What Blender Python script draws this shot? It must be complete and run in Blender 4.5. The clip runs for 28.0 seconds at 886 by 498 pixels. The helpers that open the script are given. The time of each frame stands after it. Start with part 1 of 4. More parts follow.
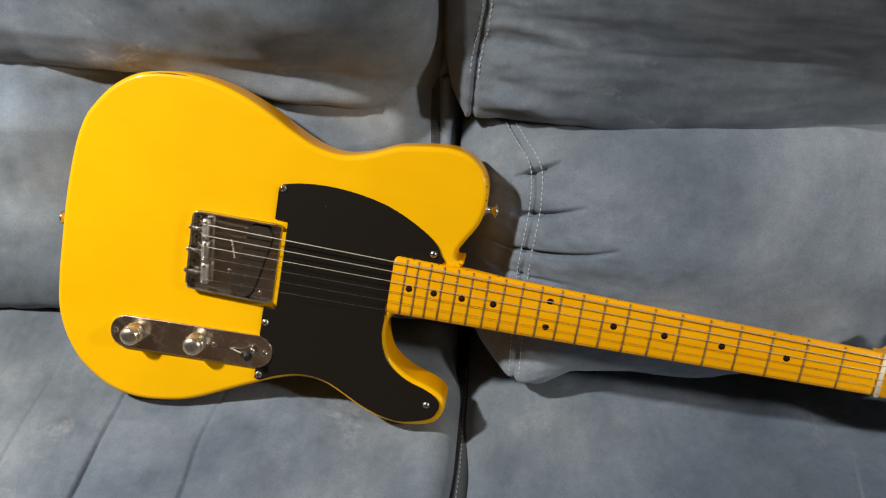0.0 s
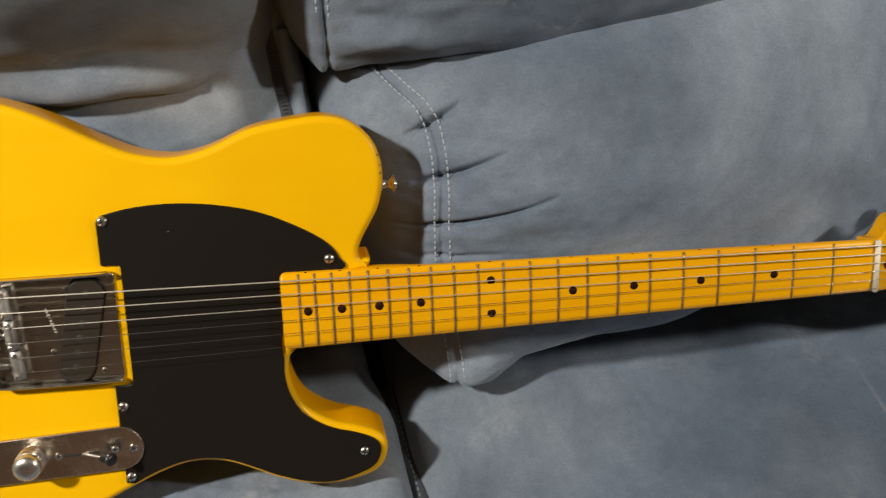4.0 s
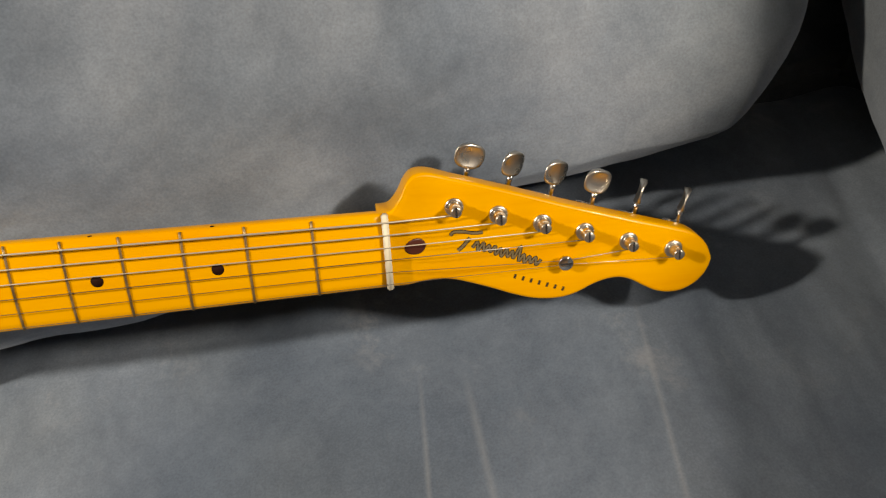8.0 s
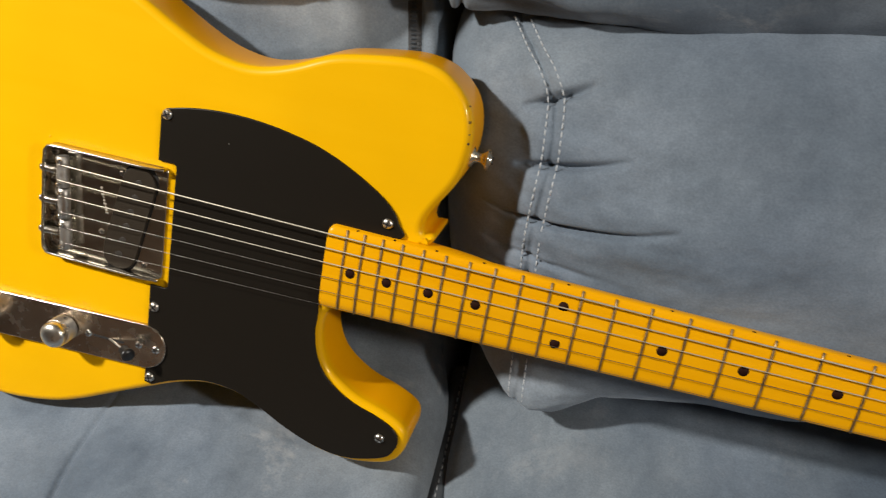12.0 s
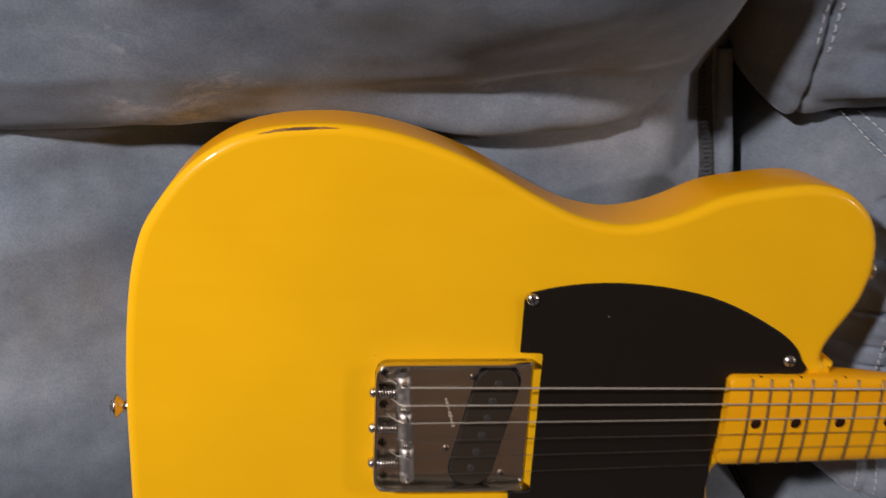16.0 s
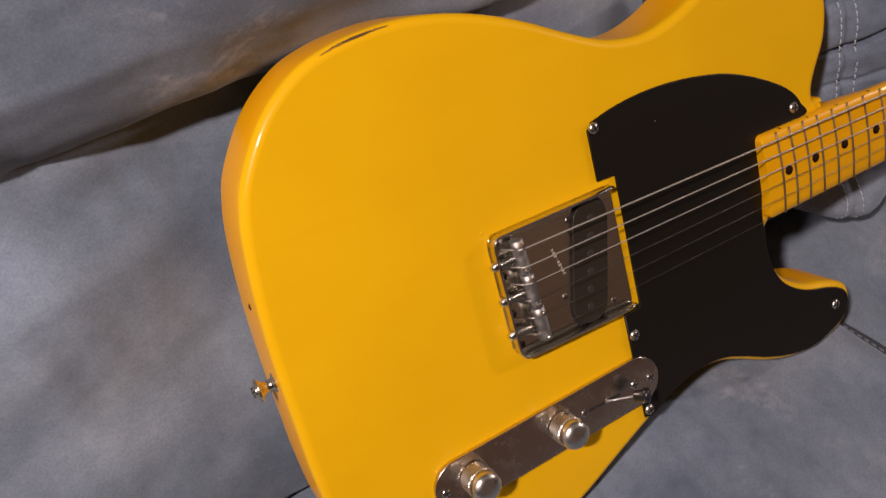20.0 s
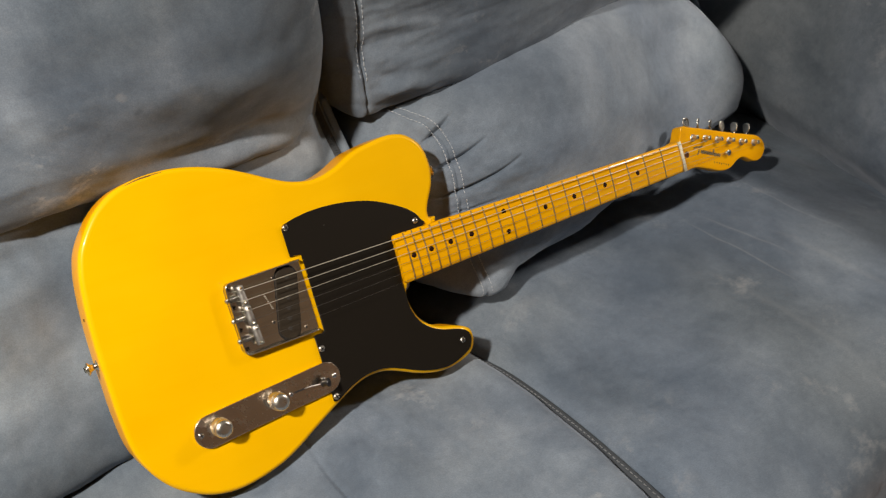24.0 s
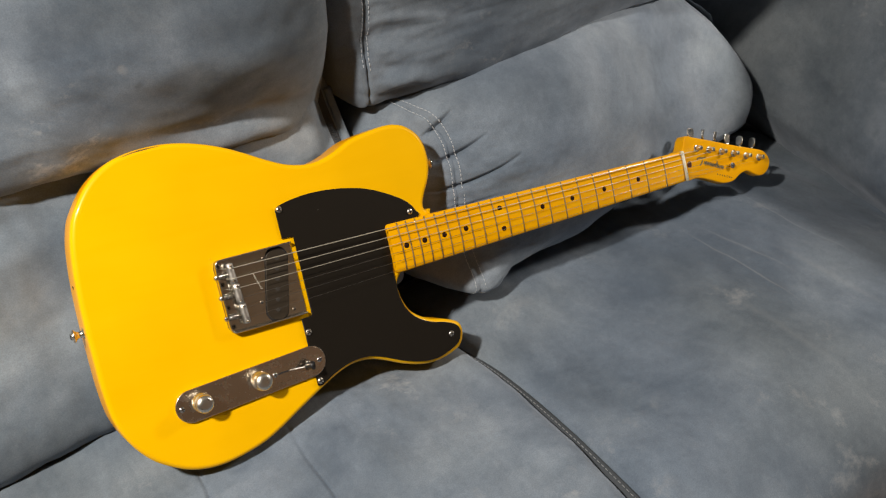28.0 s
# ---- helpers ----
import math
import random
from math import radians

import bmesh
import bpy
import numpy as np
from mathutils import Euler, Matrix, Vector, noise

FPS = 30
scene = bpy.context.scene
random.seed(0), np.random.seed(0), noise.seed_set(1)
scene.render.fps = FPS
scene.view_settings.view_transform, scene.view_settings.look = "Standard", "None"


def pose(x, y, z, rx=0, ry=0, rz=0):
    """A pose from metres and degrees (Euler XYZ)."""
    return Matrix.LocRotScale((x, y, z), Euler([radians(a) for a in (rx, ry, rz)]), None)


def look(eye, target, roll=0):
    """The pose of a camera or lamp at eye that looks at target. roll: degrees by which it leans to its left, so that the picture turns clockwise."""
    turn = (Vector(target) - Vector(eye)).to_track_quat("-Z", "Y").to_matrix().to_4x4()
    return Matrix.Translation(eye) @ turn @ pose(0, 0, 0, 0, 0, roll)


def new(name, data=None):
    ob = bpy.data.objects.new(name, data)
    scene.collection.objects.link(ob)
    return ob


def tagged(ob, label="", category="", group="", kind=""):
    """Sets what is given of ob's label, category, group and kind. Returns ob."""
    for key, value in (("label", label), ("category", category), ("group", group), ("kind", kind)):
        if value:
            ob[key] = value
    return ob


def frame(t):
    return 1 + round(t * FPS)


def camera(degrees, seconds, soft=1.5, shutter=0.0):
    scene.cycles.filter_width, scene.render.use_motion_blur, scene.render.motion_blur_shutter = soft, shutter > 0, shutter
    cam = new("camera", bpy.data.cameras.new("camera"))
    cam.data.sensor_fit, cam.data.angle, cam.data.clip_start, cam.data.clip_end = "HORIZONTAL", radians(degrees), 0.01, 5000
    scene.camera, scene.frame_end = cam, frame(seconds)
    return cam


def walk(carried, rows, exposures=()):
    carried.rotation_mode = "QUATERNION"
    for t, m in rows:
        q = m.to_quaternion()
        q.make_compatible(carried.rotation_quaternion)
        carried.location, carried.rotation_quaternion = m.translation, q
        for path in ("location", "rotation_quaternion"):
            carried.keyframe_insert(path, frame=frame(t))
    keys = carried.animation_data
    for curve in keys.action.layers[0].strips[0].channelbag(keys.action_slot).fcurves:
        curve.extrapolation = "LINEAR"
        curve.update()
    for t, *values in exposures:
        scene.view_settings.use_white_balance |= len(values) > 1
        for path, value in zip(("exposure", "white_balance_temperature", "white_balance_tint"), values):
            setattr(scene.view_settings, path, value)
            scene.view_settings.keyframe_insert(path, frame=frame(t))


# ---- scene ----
cam = camera(53.97, 28.0, 1.2, 0.3)
ROWS = [
    (0, 0.2941, -0.5763, 1.2226, 44.14, 2.69, 3.77),
    (0.5, 0.2567, -0.5502, 1.2118, 44.11, 2.56, 3.83),
    (1, 0.1764, -0.5208, 1.1912, 45.57, 4.36, -0.17),
    (1.5, 0.1025, -0.4995, 1.1680, 44.72, 5.08, -7.39),
    (2, 0.0577, -0.4864, 1.1397, 43.95, 3.89, -10.18),
    (2.5, 0.0593, -0.4588, 1.1046, 43.27, 3.92, -10.79),
    (3, 0.0799, -0.4525, 1.0889, 43.10, 3.90, -11.39),
    (3.5, 0.1557, -0.4464, 1.0873, 42.52, 3.03, -13.07),
    (5.5, 0.4086, -0.3714, 1.1110, 37.24, 8.66, -16.56),
    (6, 0.4942, -0.3720, 1.0838, 35.98, 9.35, -15.26),
    (6.5, 0.5736, -0.3707, 1.0425, 33.33, 6.16, -13.91),
    (7, 0.6131, -0.3554, 0.9977, 32.40, 5.91, -13.88),
    (7.5, 0.6403, -0.3266, 0.9385, 32.44, 6.09, -13.88),
    (8, 0.6567, -0.3218, 0.9226, 31.84, 6.49, -13.26),
    (8.5, 0.6483, -0.3252, 0.9342, 32.75, 7.27, -9.60),
    (9, 0.6194, -0.3324, 0.9552, 33.51, 5.43, -5.69),
    (9.5, 0.5867, -0.3433, 0.9722, 33.71, 6.75, 0.37),
    (10, 0.5523, -0.3523, 0.9834, 36.13, 7.76, 4.86),
    (10.5, 0.5069, -0.3496, 0.9988, 37.66, 6.94, 7.46),
    (11, 0.4581, -0.3458, 1.0154, 38.08, 6.69, 9.31),
    (11.5, 0.4054, -0.3389, 1.0280, 37.51, 5.93, 9.79),
    (12, 0.3610, -0.3277, 1.0350, 37.74, 6.50, 10.24),
    (12.5, 0.3153, -0.3304, 1.0447, 37.52, 6.07, 10.89),
    (13, 0.2905, -0.3367, 1.0595, 37.99, 5.20, 11.08),
    (13.5, 0.2735, -0.3468, 1.0775, 38.59, 7.46, 13.38),
    (15.5, 0.0104, -0.2865, 1.1115, 35.99, 2.98, -10.33),
    (16, -0.0009, -0.2095, 1.0675, 35.93, 1.88, -9.24),
    (16.5, -0.0228, -0.1401, 1.0464, 28.62, 1.28, -7.22),
    (17, -0.0459, -0.1226, 1.0579, 27.73, 2.16, -5.26),
    (17.5, -0.0771, -0.1302, 1.0771, 27.71, 1.28, -8.75),
    (18, -0.1383, -0.1743, 1.0948, 31.90, 4.16, -18.51),
    (18.5, -0.2035, -0.2220, 1.1128, 34.76, 2.97, -27.97),
    (19, -0.1893, -0.2200, 1.0828, 35.31, 3.53, -31.07),
    (19.5, -0.1602, -0.2011, 1.0584, 35.03, 3.71, -33.60),
    (20, -0.1733, -0.2072, 1.0500, 34.52, 4.16, -35.95),
    (20.5, -0.2343, -0.2329, 1.0515, 34.30, 4.37, -39.76),
    (22.5, -0.3089, -0.3311, 1.1614, 43.89, -0.10, -45.51),
    (23, -0.3118, -0.4205, 1.2365, 46.25, -0.68, -45.42),
    (23.5, -0.2772, -0.5110, 1.2417, 46.32, 0.63, -43.93),
    (24, -0.2397, -0.6221, 1.2606, 48.29, 2.24, -40.75),
    (24.5, -0.2283, -0.6793, 1.2702, 49.91, 0.31, -38.55),
    (25, -0.2257, -0.6656, 1.2535, 50.66, 0.79, -36.34),
    (25.5, -0.2213, -0.6587, 1.2440, 50.59, 0.79, -35.92),
    (26, -0.2309, -0.6608, 1.2463, 49.90, 0.41, -36.22),
    (26.5, -0.2335, -0.6509, 1.2457, 49.40, 0.30, -36.55),
    (27, -0.2285, -0.6456, 1.2390, 49.74, 0.38, -37.21),
    (27.5, -0.2268, -0.6527, 1.2380, 49.94, 0.70, -37.55),
    (28, -0.2310, -0.6565, 1.2402, 49.50, 0.70, -37.83),
]
EXPOSURES = [(0, 0.0, 6750, 10), (3.5, -0.03, 6750, 10), (5.5, 0.12, 7200, 12), (7, 0.22, 7650, 13), (8, 0.31, 7800, 13), (9.5, 0.34, 7600, 11), (11, 0.26, 7000, 8), (12, 0.06, 6750, 9), (13, -0.08, 6600, 11),
             (13.5, -0.14, 6500, 12), (16, -0.52, 6550, 22), (17, -0.78, 6550, 26), (20, -0.60, 6950, 30), (22.5, -0.38, 7100, 21), (24, -0.06, 7050, 12), (25, 0.02, 7000, 11), (28, 0.02, 7000, 11)]
# place: a sofa against a wall; x along the sofa, y towards its back, z up.
# The guitar has axes of its own (x along the neck from the saddles, y across, z off the face).
GUITAR = Matrix(((0.98586, 0.16760, 0.0, 0.0), (-0.09528, 0.56045, -0.82269, 0.0),
                 (-0.13788, 0.81105, 0.56849, 0.62), (0.0, 0.0, 0.0, 1.0)))
walk(cam, [(t, pose(x, y, z, a, b, c)) for t, x, y, z, a, b, c in ROWS], EXPOSURES)

# ---- light ----
world = bpy.data.worlds.new("room_air")
scene.world = world
world.use_nodes = True
world.node_tree.nodes["Background"].inputs["Color"].default_value = (0.9, 0.95, 1.0, 1)
world.node_tree.nodes["Background"].inputs["Strength"].default_value = 0.008


def lamp(name, kind, place, target, power, size, colour, wide=90):
    data = bpy.data.lights.new(name, kind)
    data.energy, data.color = power, colour
    data.shadow_soft_size = size
    if kind == "SPOT":
        data.spot_size, data.spot_blend = radians(wide), 1.0
    ob = new(name, data)
    ob.matrix_world = look(place, target)
    return ob


lamp("room_lamp", "SPOT", (-0.86, -0.30, 2.04), (-0.84, -0.27, 0.5), 194.0, 0.05, (1.0, 0.97, 0.93), 150)
lamp("far_lamp", "POINT", (1.38, -0.48, 1.215), (0.80, 0.0, 0.5), 31.0, 0.05, (1.0, 0.95, 0.90))


# ---- materials ----
def material(name, colour, rough=0.5, metal=0.0, **more):
    mat = bpy.data.materials.new(name)
    mat.use_nodes = True
    bsdf = mat.node_tree.nodes["Principled BSDF"]
    bsdf.inputs["Base Color"].default_value = (*colour, 1)
    bsdf.inputs["Roughness"].default_value = rough
    bsdf.inputs["Metallic"].default_value = metal
    for key, value in more.items():
        bsdf.inputs[key.replace("_", " ")].default_value = value
    return mat


def node(mat, kind, **values):
    n = mat.node_tree.nodes.new(kind)
    for key, value in values.items():
        if key in n.inputs:
            n.inputs[key].default_value = value
    return n


def link(mat, a, out, b, into):
    mat.node_tree.links.new(a.outputs[out], b.inputs[into])


def coords(mat, scale=(1, 1, 1)):
    tex = node(mat, "ShaderNodeTexCoord")
    mapping = node(mat, "ShaderNodeMapping", Scale=scale)
    link(mat, tex, "Object", mapping, "Vector")
    return mapping


def noise_node(mat, scale, detail=3.0, stretch=(1, 1, 1), rough=0.55, distort=0.0):
    n = node(mat, "ShaderNodeTexNoise", Scale=scale, Detail=detail, Roughness=rough, Distortion=distort)
    link(mat, coords(mat, stretch), "Vector", n, "Vector")
    return n


def ramp(mat, source, stops):
    r = node(mat, "ShaderNodeValToRGB")
    while len(r.color_ramp.elements) < len(stops):
        r.color_ramp.elements.new(0.5)
    for e, (at, c) in zip(r.color_ramp.elements, stops):
        e.position, e.color = at, (*c, 1) if len(c) == 3 else c
    link(mat, source, 0, r, "Fac")
    return r


def mix(mat, a, b, fac=0.5, kind="MIX", fac_from=None):
    m = mat.node_tree.nodes.new("ShaderNodeMix")
    m.data_type, m.blend_type = "RGBA", kind
    m.inputs[0].default_value = fac
    if fac_from is not None:
        mat.node_tree.links.new(fac_from.outputs[0], m.inputs[0])
    for side, socket in ((a, 6), (b, 7)):
        if isinstance(side, tuple):
            m.inputs[socket].default_value = (*side, 1)
        else:
            mat.node_tree.links.new(side.outputs[2 if side.bl_idname == "ShaderNodeMix" else 0], m.inputs[socket])
    return m


def shade(mat, source, into):
    bsdf = mat.node_tree.nodes["Principled BSDF"]
    mat.node_tree.links.new(source.outputs[2 if source.bl_idname == "ShaderNodeMix" else 0], bsdf.inputs[into])


def bumped(mat, sources):
    """Relief from (height node, strength, depth) one over the other."""
    last = None
    for source, strength, depth in sources:
        b = node(mat, "ShaderNodeBump", Strength=strength, Distance=depth)
        mat.node_tree.links.new(source.outputs[0], b.inputs["Height"])
        if last is not None:
            link(mat, last, "Normal", b, "Normal")
        last = b
    shade(mat, last, "Normal")


def suede(name, dark, mid, light):
    """Brushed microfibre: blotches of turned nap, fine grain, soft sheen."""
    mat = material(name, mid, 0.85, Sheen_Weight=0.25, Sheen_Roughness=0.4, Specular_IOR_Level=0.3)
    bsdf = mat.node_tree.nodes["Principled BSDF"]
    bsdf.inputs["Sheen Tint"].default_value = (0.8, 0.88, 1.0, 1)
    big = noise_node(mat, 4.5, 5.0, (1, 1, 1.2), 0.62, 0.35)
    blot = ramp(mat, big, [(0.365, dark), (0.5, mid), (0.64, light)])
    hue = ramp(mat, noise_node(mat, 3.1, 2.0, (1.1, 0.9, 1), 0.5, 0.2), [(0.36, (0.965, 1.0, 1.06)), (0.64, (1.035, 1.015, 0.97))])
    blot = mix(mat, blot, hue, 1.0, "MULTIPLY")
    brush = noise_node(mat, 11.0, 7.0, (1.25, 0.9, 0.75), 0.70, 0.15)
    strokes = ramp(mat, brush, [(0.35, (0.885, 0.89, 0.895)), (0.65, (1.11, 1.11, 1.10))])
    tone = mix(mat, blot, strokes, 1.0, "MULTIPLY")
    grain = noise_node(mat, 700.0, 2.0)
    fine = ramp(mat, grain, [(0.3, (0.88, 0.88, 0.89)), (0.7, (1.11, 1.11, 1.11))])
    tufts = ramp(mat, noise_node(mat, 120.0, 4.0, (1, 1, 1), 0.65), [(0.3, (0.93, 0.93, 0.94)), (0.7, (1.06, 1.06, 1.06))])
    tone = mix(mat, tone, tufts, 1.0, "MULTIPLY")
    shade(mat, mix(mat, tone, fine, 1.0, "MULTIPLY"), "Base Color")
    bumped(mat, [(brush, 0.06, 0.003), (grain, 0.15, 0.0004)])
    return mat


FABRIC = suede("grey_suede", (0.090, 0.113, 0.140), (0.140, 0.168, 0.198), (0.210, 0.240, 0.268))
# paler copy of the same suede, paints the stronger light on the lumbar cushions
FABRIC_LIT = suede("grey_suede_lit", (0.116, 0.145, 0.177), (0.176, 0.210, 0.246), (0.246, 0.280, 0.312))
def nap_and_shade(mat, patches):
    """Turned nap plus cushion light and shade, painted as soft patches: (place, radius, factor)."""
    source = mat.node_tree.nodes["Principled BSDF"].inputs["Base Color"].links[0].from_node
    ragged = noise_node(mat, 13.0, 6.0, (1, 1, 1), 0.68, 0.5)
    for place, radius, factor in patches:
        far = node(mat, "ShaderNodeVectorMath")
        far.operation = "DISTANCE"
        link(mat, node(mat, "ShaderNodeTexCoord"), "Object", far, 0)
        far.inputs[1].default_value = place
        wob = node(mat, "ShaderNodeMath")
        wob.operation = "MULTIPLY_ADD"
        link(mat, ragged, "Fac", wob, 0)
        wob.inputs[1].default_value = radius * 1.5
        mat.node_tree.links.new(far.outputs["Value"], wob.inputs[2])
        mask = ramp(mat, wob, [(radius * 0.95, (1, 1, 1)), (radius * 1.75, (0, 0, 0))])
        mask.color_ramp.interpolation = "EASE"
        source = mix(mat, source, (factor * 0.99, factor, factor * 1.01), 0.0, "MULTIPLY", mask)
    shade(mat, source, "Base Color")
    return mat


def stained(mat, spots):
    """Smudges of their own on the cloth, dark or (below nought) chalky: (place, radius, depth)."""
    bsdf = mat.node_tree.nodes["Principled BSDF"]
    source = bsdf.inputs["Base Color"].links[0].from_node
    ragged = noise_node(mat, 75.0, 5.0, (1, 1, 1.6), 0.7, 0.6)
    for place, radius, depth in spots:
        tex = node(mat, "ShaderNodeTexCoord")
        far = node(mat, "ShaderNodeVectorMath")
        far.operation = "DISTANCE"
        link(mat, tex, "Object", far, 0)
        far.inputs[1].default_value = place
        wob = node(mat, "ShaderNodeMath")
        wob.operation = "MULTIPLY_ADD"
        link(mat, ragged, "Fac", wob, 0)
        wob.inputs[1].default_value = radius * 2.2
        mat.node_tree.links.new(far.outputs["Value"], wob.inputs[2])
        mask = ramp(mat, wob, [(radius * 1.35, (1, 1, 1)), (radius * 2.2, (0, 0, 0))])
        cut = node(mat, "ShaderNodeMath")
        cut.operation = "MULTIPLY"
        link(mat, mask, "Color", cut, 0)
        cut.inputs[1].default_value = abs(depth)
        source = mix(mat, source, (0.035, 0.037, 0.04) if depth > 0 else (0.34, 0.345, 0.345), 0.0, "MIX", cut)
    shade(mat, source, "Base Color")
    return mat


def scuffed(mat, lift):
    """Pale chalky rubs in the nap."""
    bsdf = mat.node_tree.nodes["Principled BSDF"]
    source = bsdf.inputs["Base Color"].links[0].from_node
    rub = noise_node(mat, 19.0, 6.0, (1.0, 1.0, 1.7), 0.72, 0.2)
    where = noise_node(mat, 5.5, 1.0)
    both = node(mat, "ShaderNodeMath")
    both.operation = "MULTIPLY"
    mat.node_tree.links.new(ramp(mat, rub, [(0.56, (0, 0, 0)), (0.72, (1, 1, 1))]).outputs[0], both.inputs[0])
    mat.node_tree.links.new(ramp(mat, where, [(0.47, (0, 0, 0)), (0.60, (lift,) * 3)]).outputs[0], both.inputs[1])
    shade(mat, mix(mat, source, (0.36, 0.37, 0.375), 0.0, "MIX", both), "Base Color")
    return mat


scuffed(FABRIC, 0.7)
# these factors put uneven lighting of the cushions into the cloth colour
nap_and_shade(FABRIC, [((0.47, 0.10, 0.80), 0.13, 0.72), ((0.62, 0.09, 0.76), 0.10, 0.8), ((-0.30, -0.25, 0.48), 0.10, 1.12)])
nap_and_shade(FABRIC_LIT, [((0.83, 0.03, 0.60), 0.085, 1.2), ((0.69, 0.02, 0.61), 0.06, 1.15), ((0.46, 0.06, 0.66), 0.10, 0.82), ((0.55, 0.0, 0.56), 0.07, 0.9),
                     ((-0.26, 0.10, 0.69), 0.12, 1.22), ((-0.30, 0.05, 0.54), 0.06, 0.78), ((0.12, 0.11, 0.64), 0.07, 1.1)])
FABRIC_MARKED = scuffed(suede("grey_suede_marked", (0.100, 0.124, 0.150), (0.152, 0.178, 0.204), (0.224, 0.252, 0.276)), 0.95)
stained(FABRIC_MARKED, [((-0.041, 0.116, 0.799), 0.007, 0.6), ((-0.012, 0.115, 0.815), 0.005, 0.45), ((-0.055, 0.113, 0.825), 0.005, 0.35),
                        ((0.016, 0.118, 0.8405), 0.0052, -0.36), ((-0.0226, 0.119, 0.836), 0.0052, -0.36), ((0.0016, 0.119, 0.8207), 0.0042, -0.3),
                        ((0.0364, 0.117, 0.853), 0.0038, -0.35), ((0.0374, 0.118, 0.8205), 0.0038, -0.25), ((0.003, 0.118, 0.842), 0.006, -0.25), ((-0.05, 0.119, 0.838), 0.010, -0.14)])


def streaked(mat, lines):
    """Thin pale brush lines along the cushion: (x, slope, front y, back y, width, strength)."""
    source = mat.node_tree.nodes["Principled BSDF"].inputs["Base Color"].links[0].from_node
    sep = node(mat, "ShaderNodeSeparateXYZ")
    link(mat, node(mat, "ShaderNodeTexCoord"), "Object", sep, 0)
    ragged = noise_node(mat, 55.0, 3.0)

    def calc(kind, a, b, c=None):
        m = node(mat, "ShaderNodeMath")
        m.operation = kind
        for k, side in enumerate((a, b, c)):
            if side is None:
                continue
            if isinstance(side, (int, float)):
                m.inputs[k].default_value = side
            else:
                mat.node_tree.links.new(side, m.inputs[k])
        return m.outputs[0]

    for x, lean, front, back, width, strength in lines:
        off = calc("SUBTRACT", calc("MULTIPLY_ADD", sep.outputs[1], -lean, sep.outputs[0]), x)
        off = calc("MULTIPLY_ADD", ragged.outputs[0], width * 0.8, calc("ABSOLUTE", off, 0.0))
        body = calc("SUBTRACT", 1.0, calc("DIVIDE", off, width * 1.8))
        mid, half = (front + back) / 2, (back - front) / 2
        ends = calc("SUBTRACT", 1.0, calc("POWER", calc("DIVIDE", calc("ABSOLUTE", calc("SUBTRACT", sep.outputs[1], mid), 0.0), half), 3.0))
        fac = node(mat, "ShaderNodeMath")
        fac.operation, fac.use_clamp = "MULTIPLY", True
        mat.node_tree.links.new(calc("MAXIMUM", body, 0.0), fac.inputs[0])
        mat.node_tree.links.new(calc("MULTIPLY", calc("MAXIMUM", ends, 0.0), strength), fac.inputs[1])
        source = mix(mat, source, (0.40, 0.415, 0.42), 0.0, "MIX", fac)
    shade(mat, source, "Base Color")
    return mat


# real brush lines over a darker suede copy that paints the seat's dimmer light
FABRIC_STREAKED = streaked(scuffed(suede("grey_suede_brushed_shaded", (0.082, 0.105, 0.132), (0.124, 0.152, 0.183), (0.172, 0.203, 0.233)), 0.4),
                           [(0.650, 0.125, -0.30, -0.09, 0.0017, 0.22), (0.668, 0.03, -0.26, -0.10, 0.0024, 0.17), (0.791, 0.138, -0.30, -0.07, 0.0019, 0.21),
                            (0.71, 0.08, -0.40, -0.20, 0.005, 0.12), (0.57, 0.06, -0.42, -0.18, 0.006, 0.10)])
THREAD = material("pale_thread", (0.44, 0.47, 0.50), 0.7)
DULL_THREAD = material("grey_thread", (0.20, 0.21, 0.22), 0.7)
CORD = material("dark_cord", (0.042, 0.050, 0.058), 0.8)
ZIP = material("dark_zip", (0.05, 0.052, 0.055), 0.7)
bumped(ZIP, [(noise_node(ZIP, 420.0, 2.0), 0.8, 0.002)])


def lacquer(name, deep, mid, pale, rough, grain_scale, stretch):
    mat = material(name, mid, rough, Coat_Weight=0.20, Coat_Roughness=0.07, Specular_IOR_Level=0.12)
    grain = noise_node(mat, grain_scale, 5.0, stretch, 0.6, 0.4)
    wood = ramp(mat, grain, [(0.28, deep), (0.5, mid), (0.75, pale)])
    mottled = noise_node(mat, 9.0, 2.0)
    tone = ramp(mat, mottled, [(0.3, (0.95, 0.94, 0.9)), (0.7, (1.03, 1.03, 1.03))])
    shade(mat, mix(mat, wood, tone, 1.0, "MULTIPLY"), "Base Color")
    fine = noise_node(mat, 60.0, 2.0, (0.3, 1, 1))
    bumped(mat, [(fine, 0.04, 0.001)])
    return mat


BUTTER = lacquer("butterscotch_lacquer", (0.83, 0.437, 0.003), (0.845, 0.451, 0.004), (0.855, 0.462, 0.005), 0.34, 14.0, (0.25, 2.2, 1))
MAPLE = lacquer("amber_maple", (0.74, 0.310, 0.002), (0.80, 0.368, 0.003), (0.84, 0.405, 0.006), 0.28, 26.0, (0.2, 2.5, 2.5))


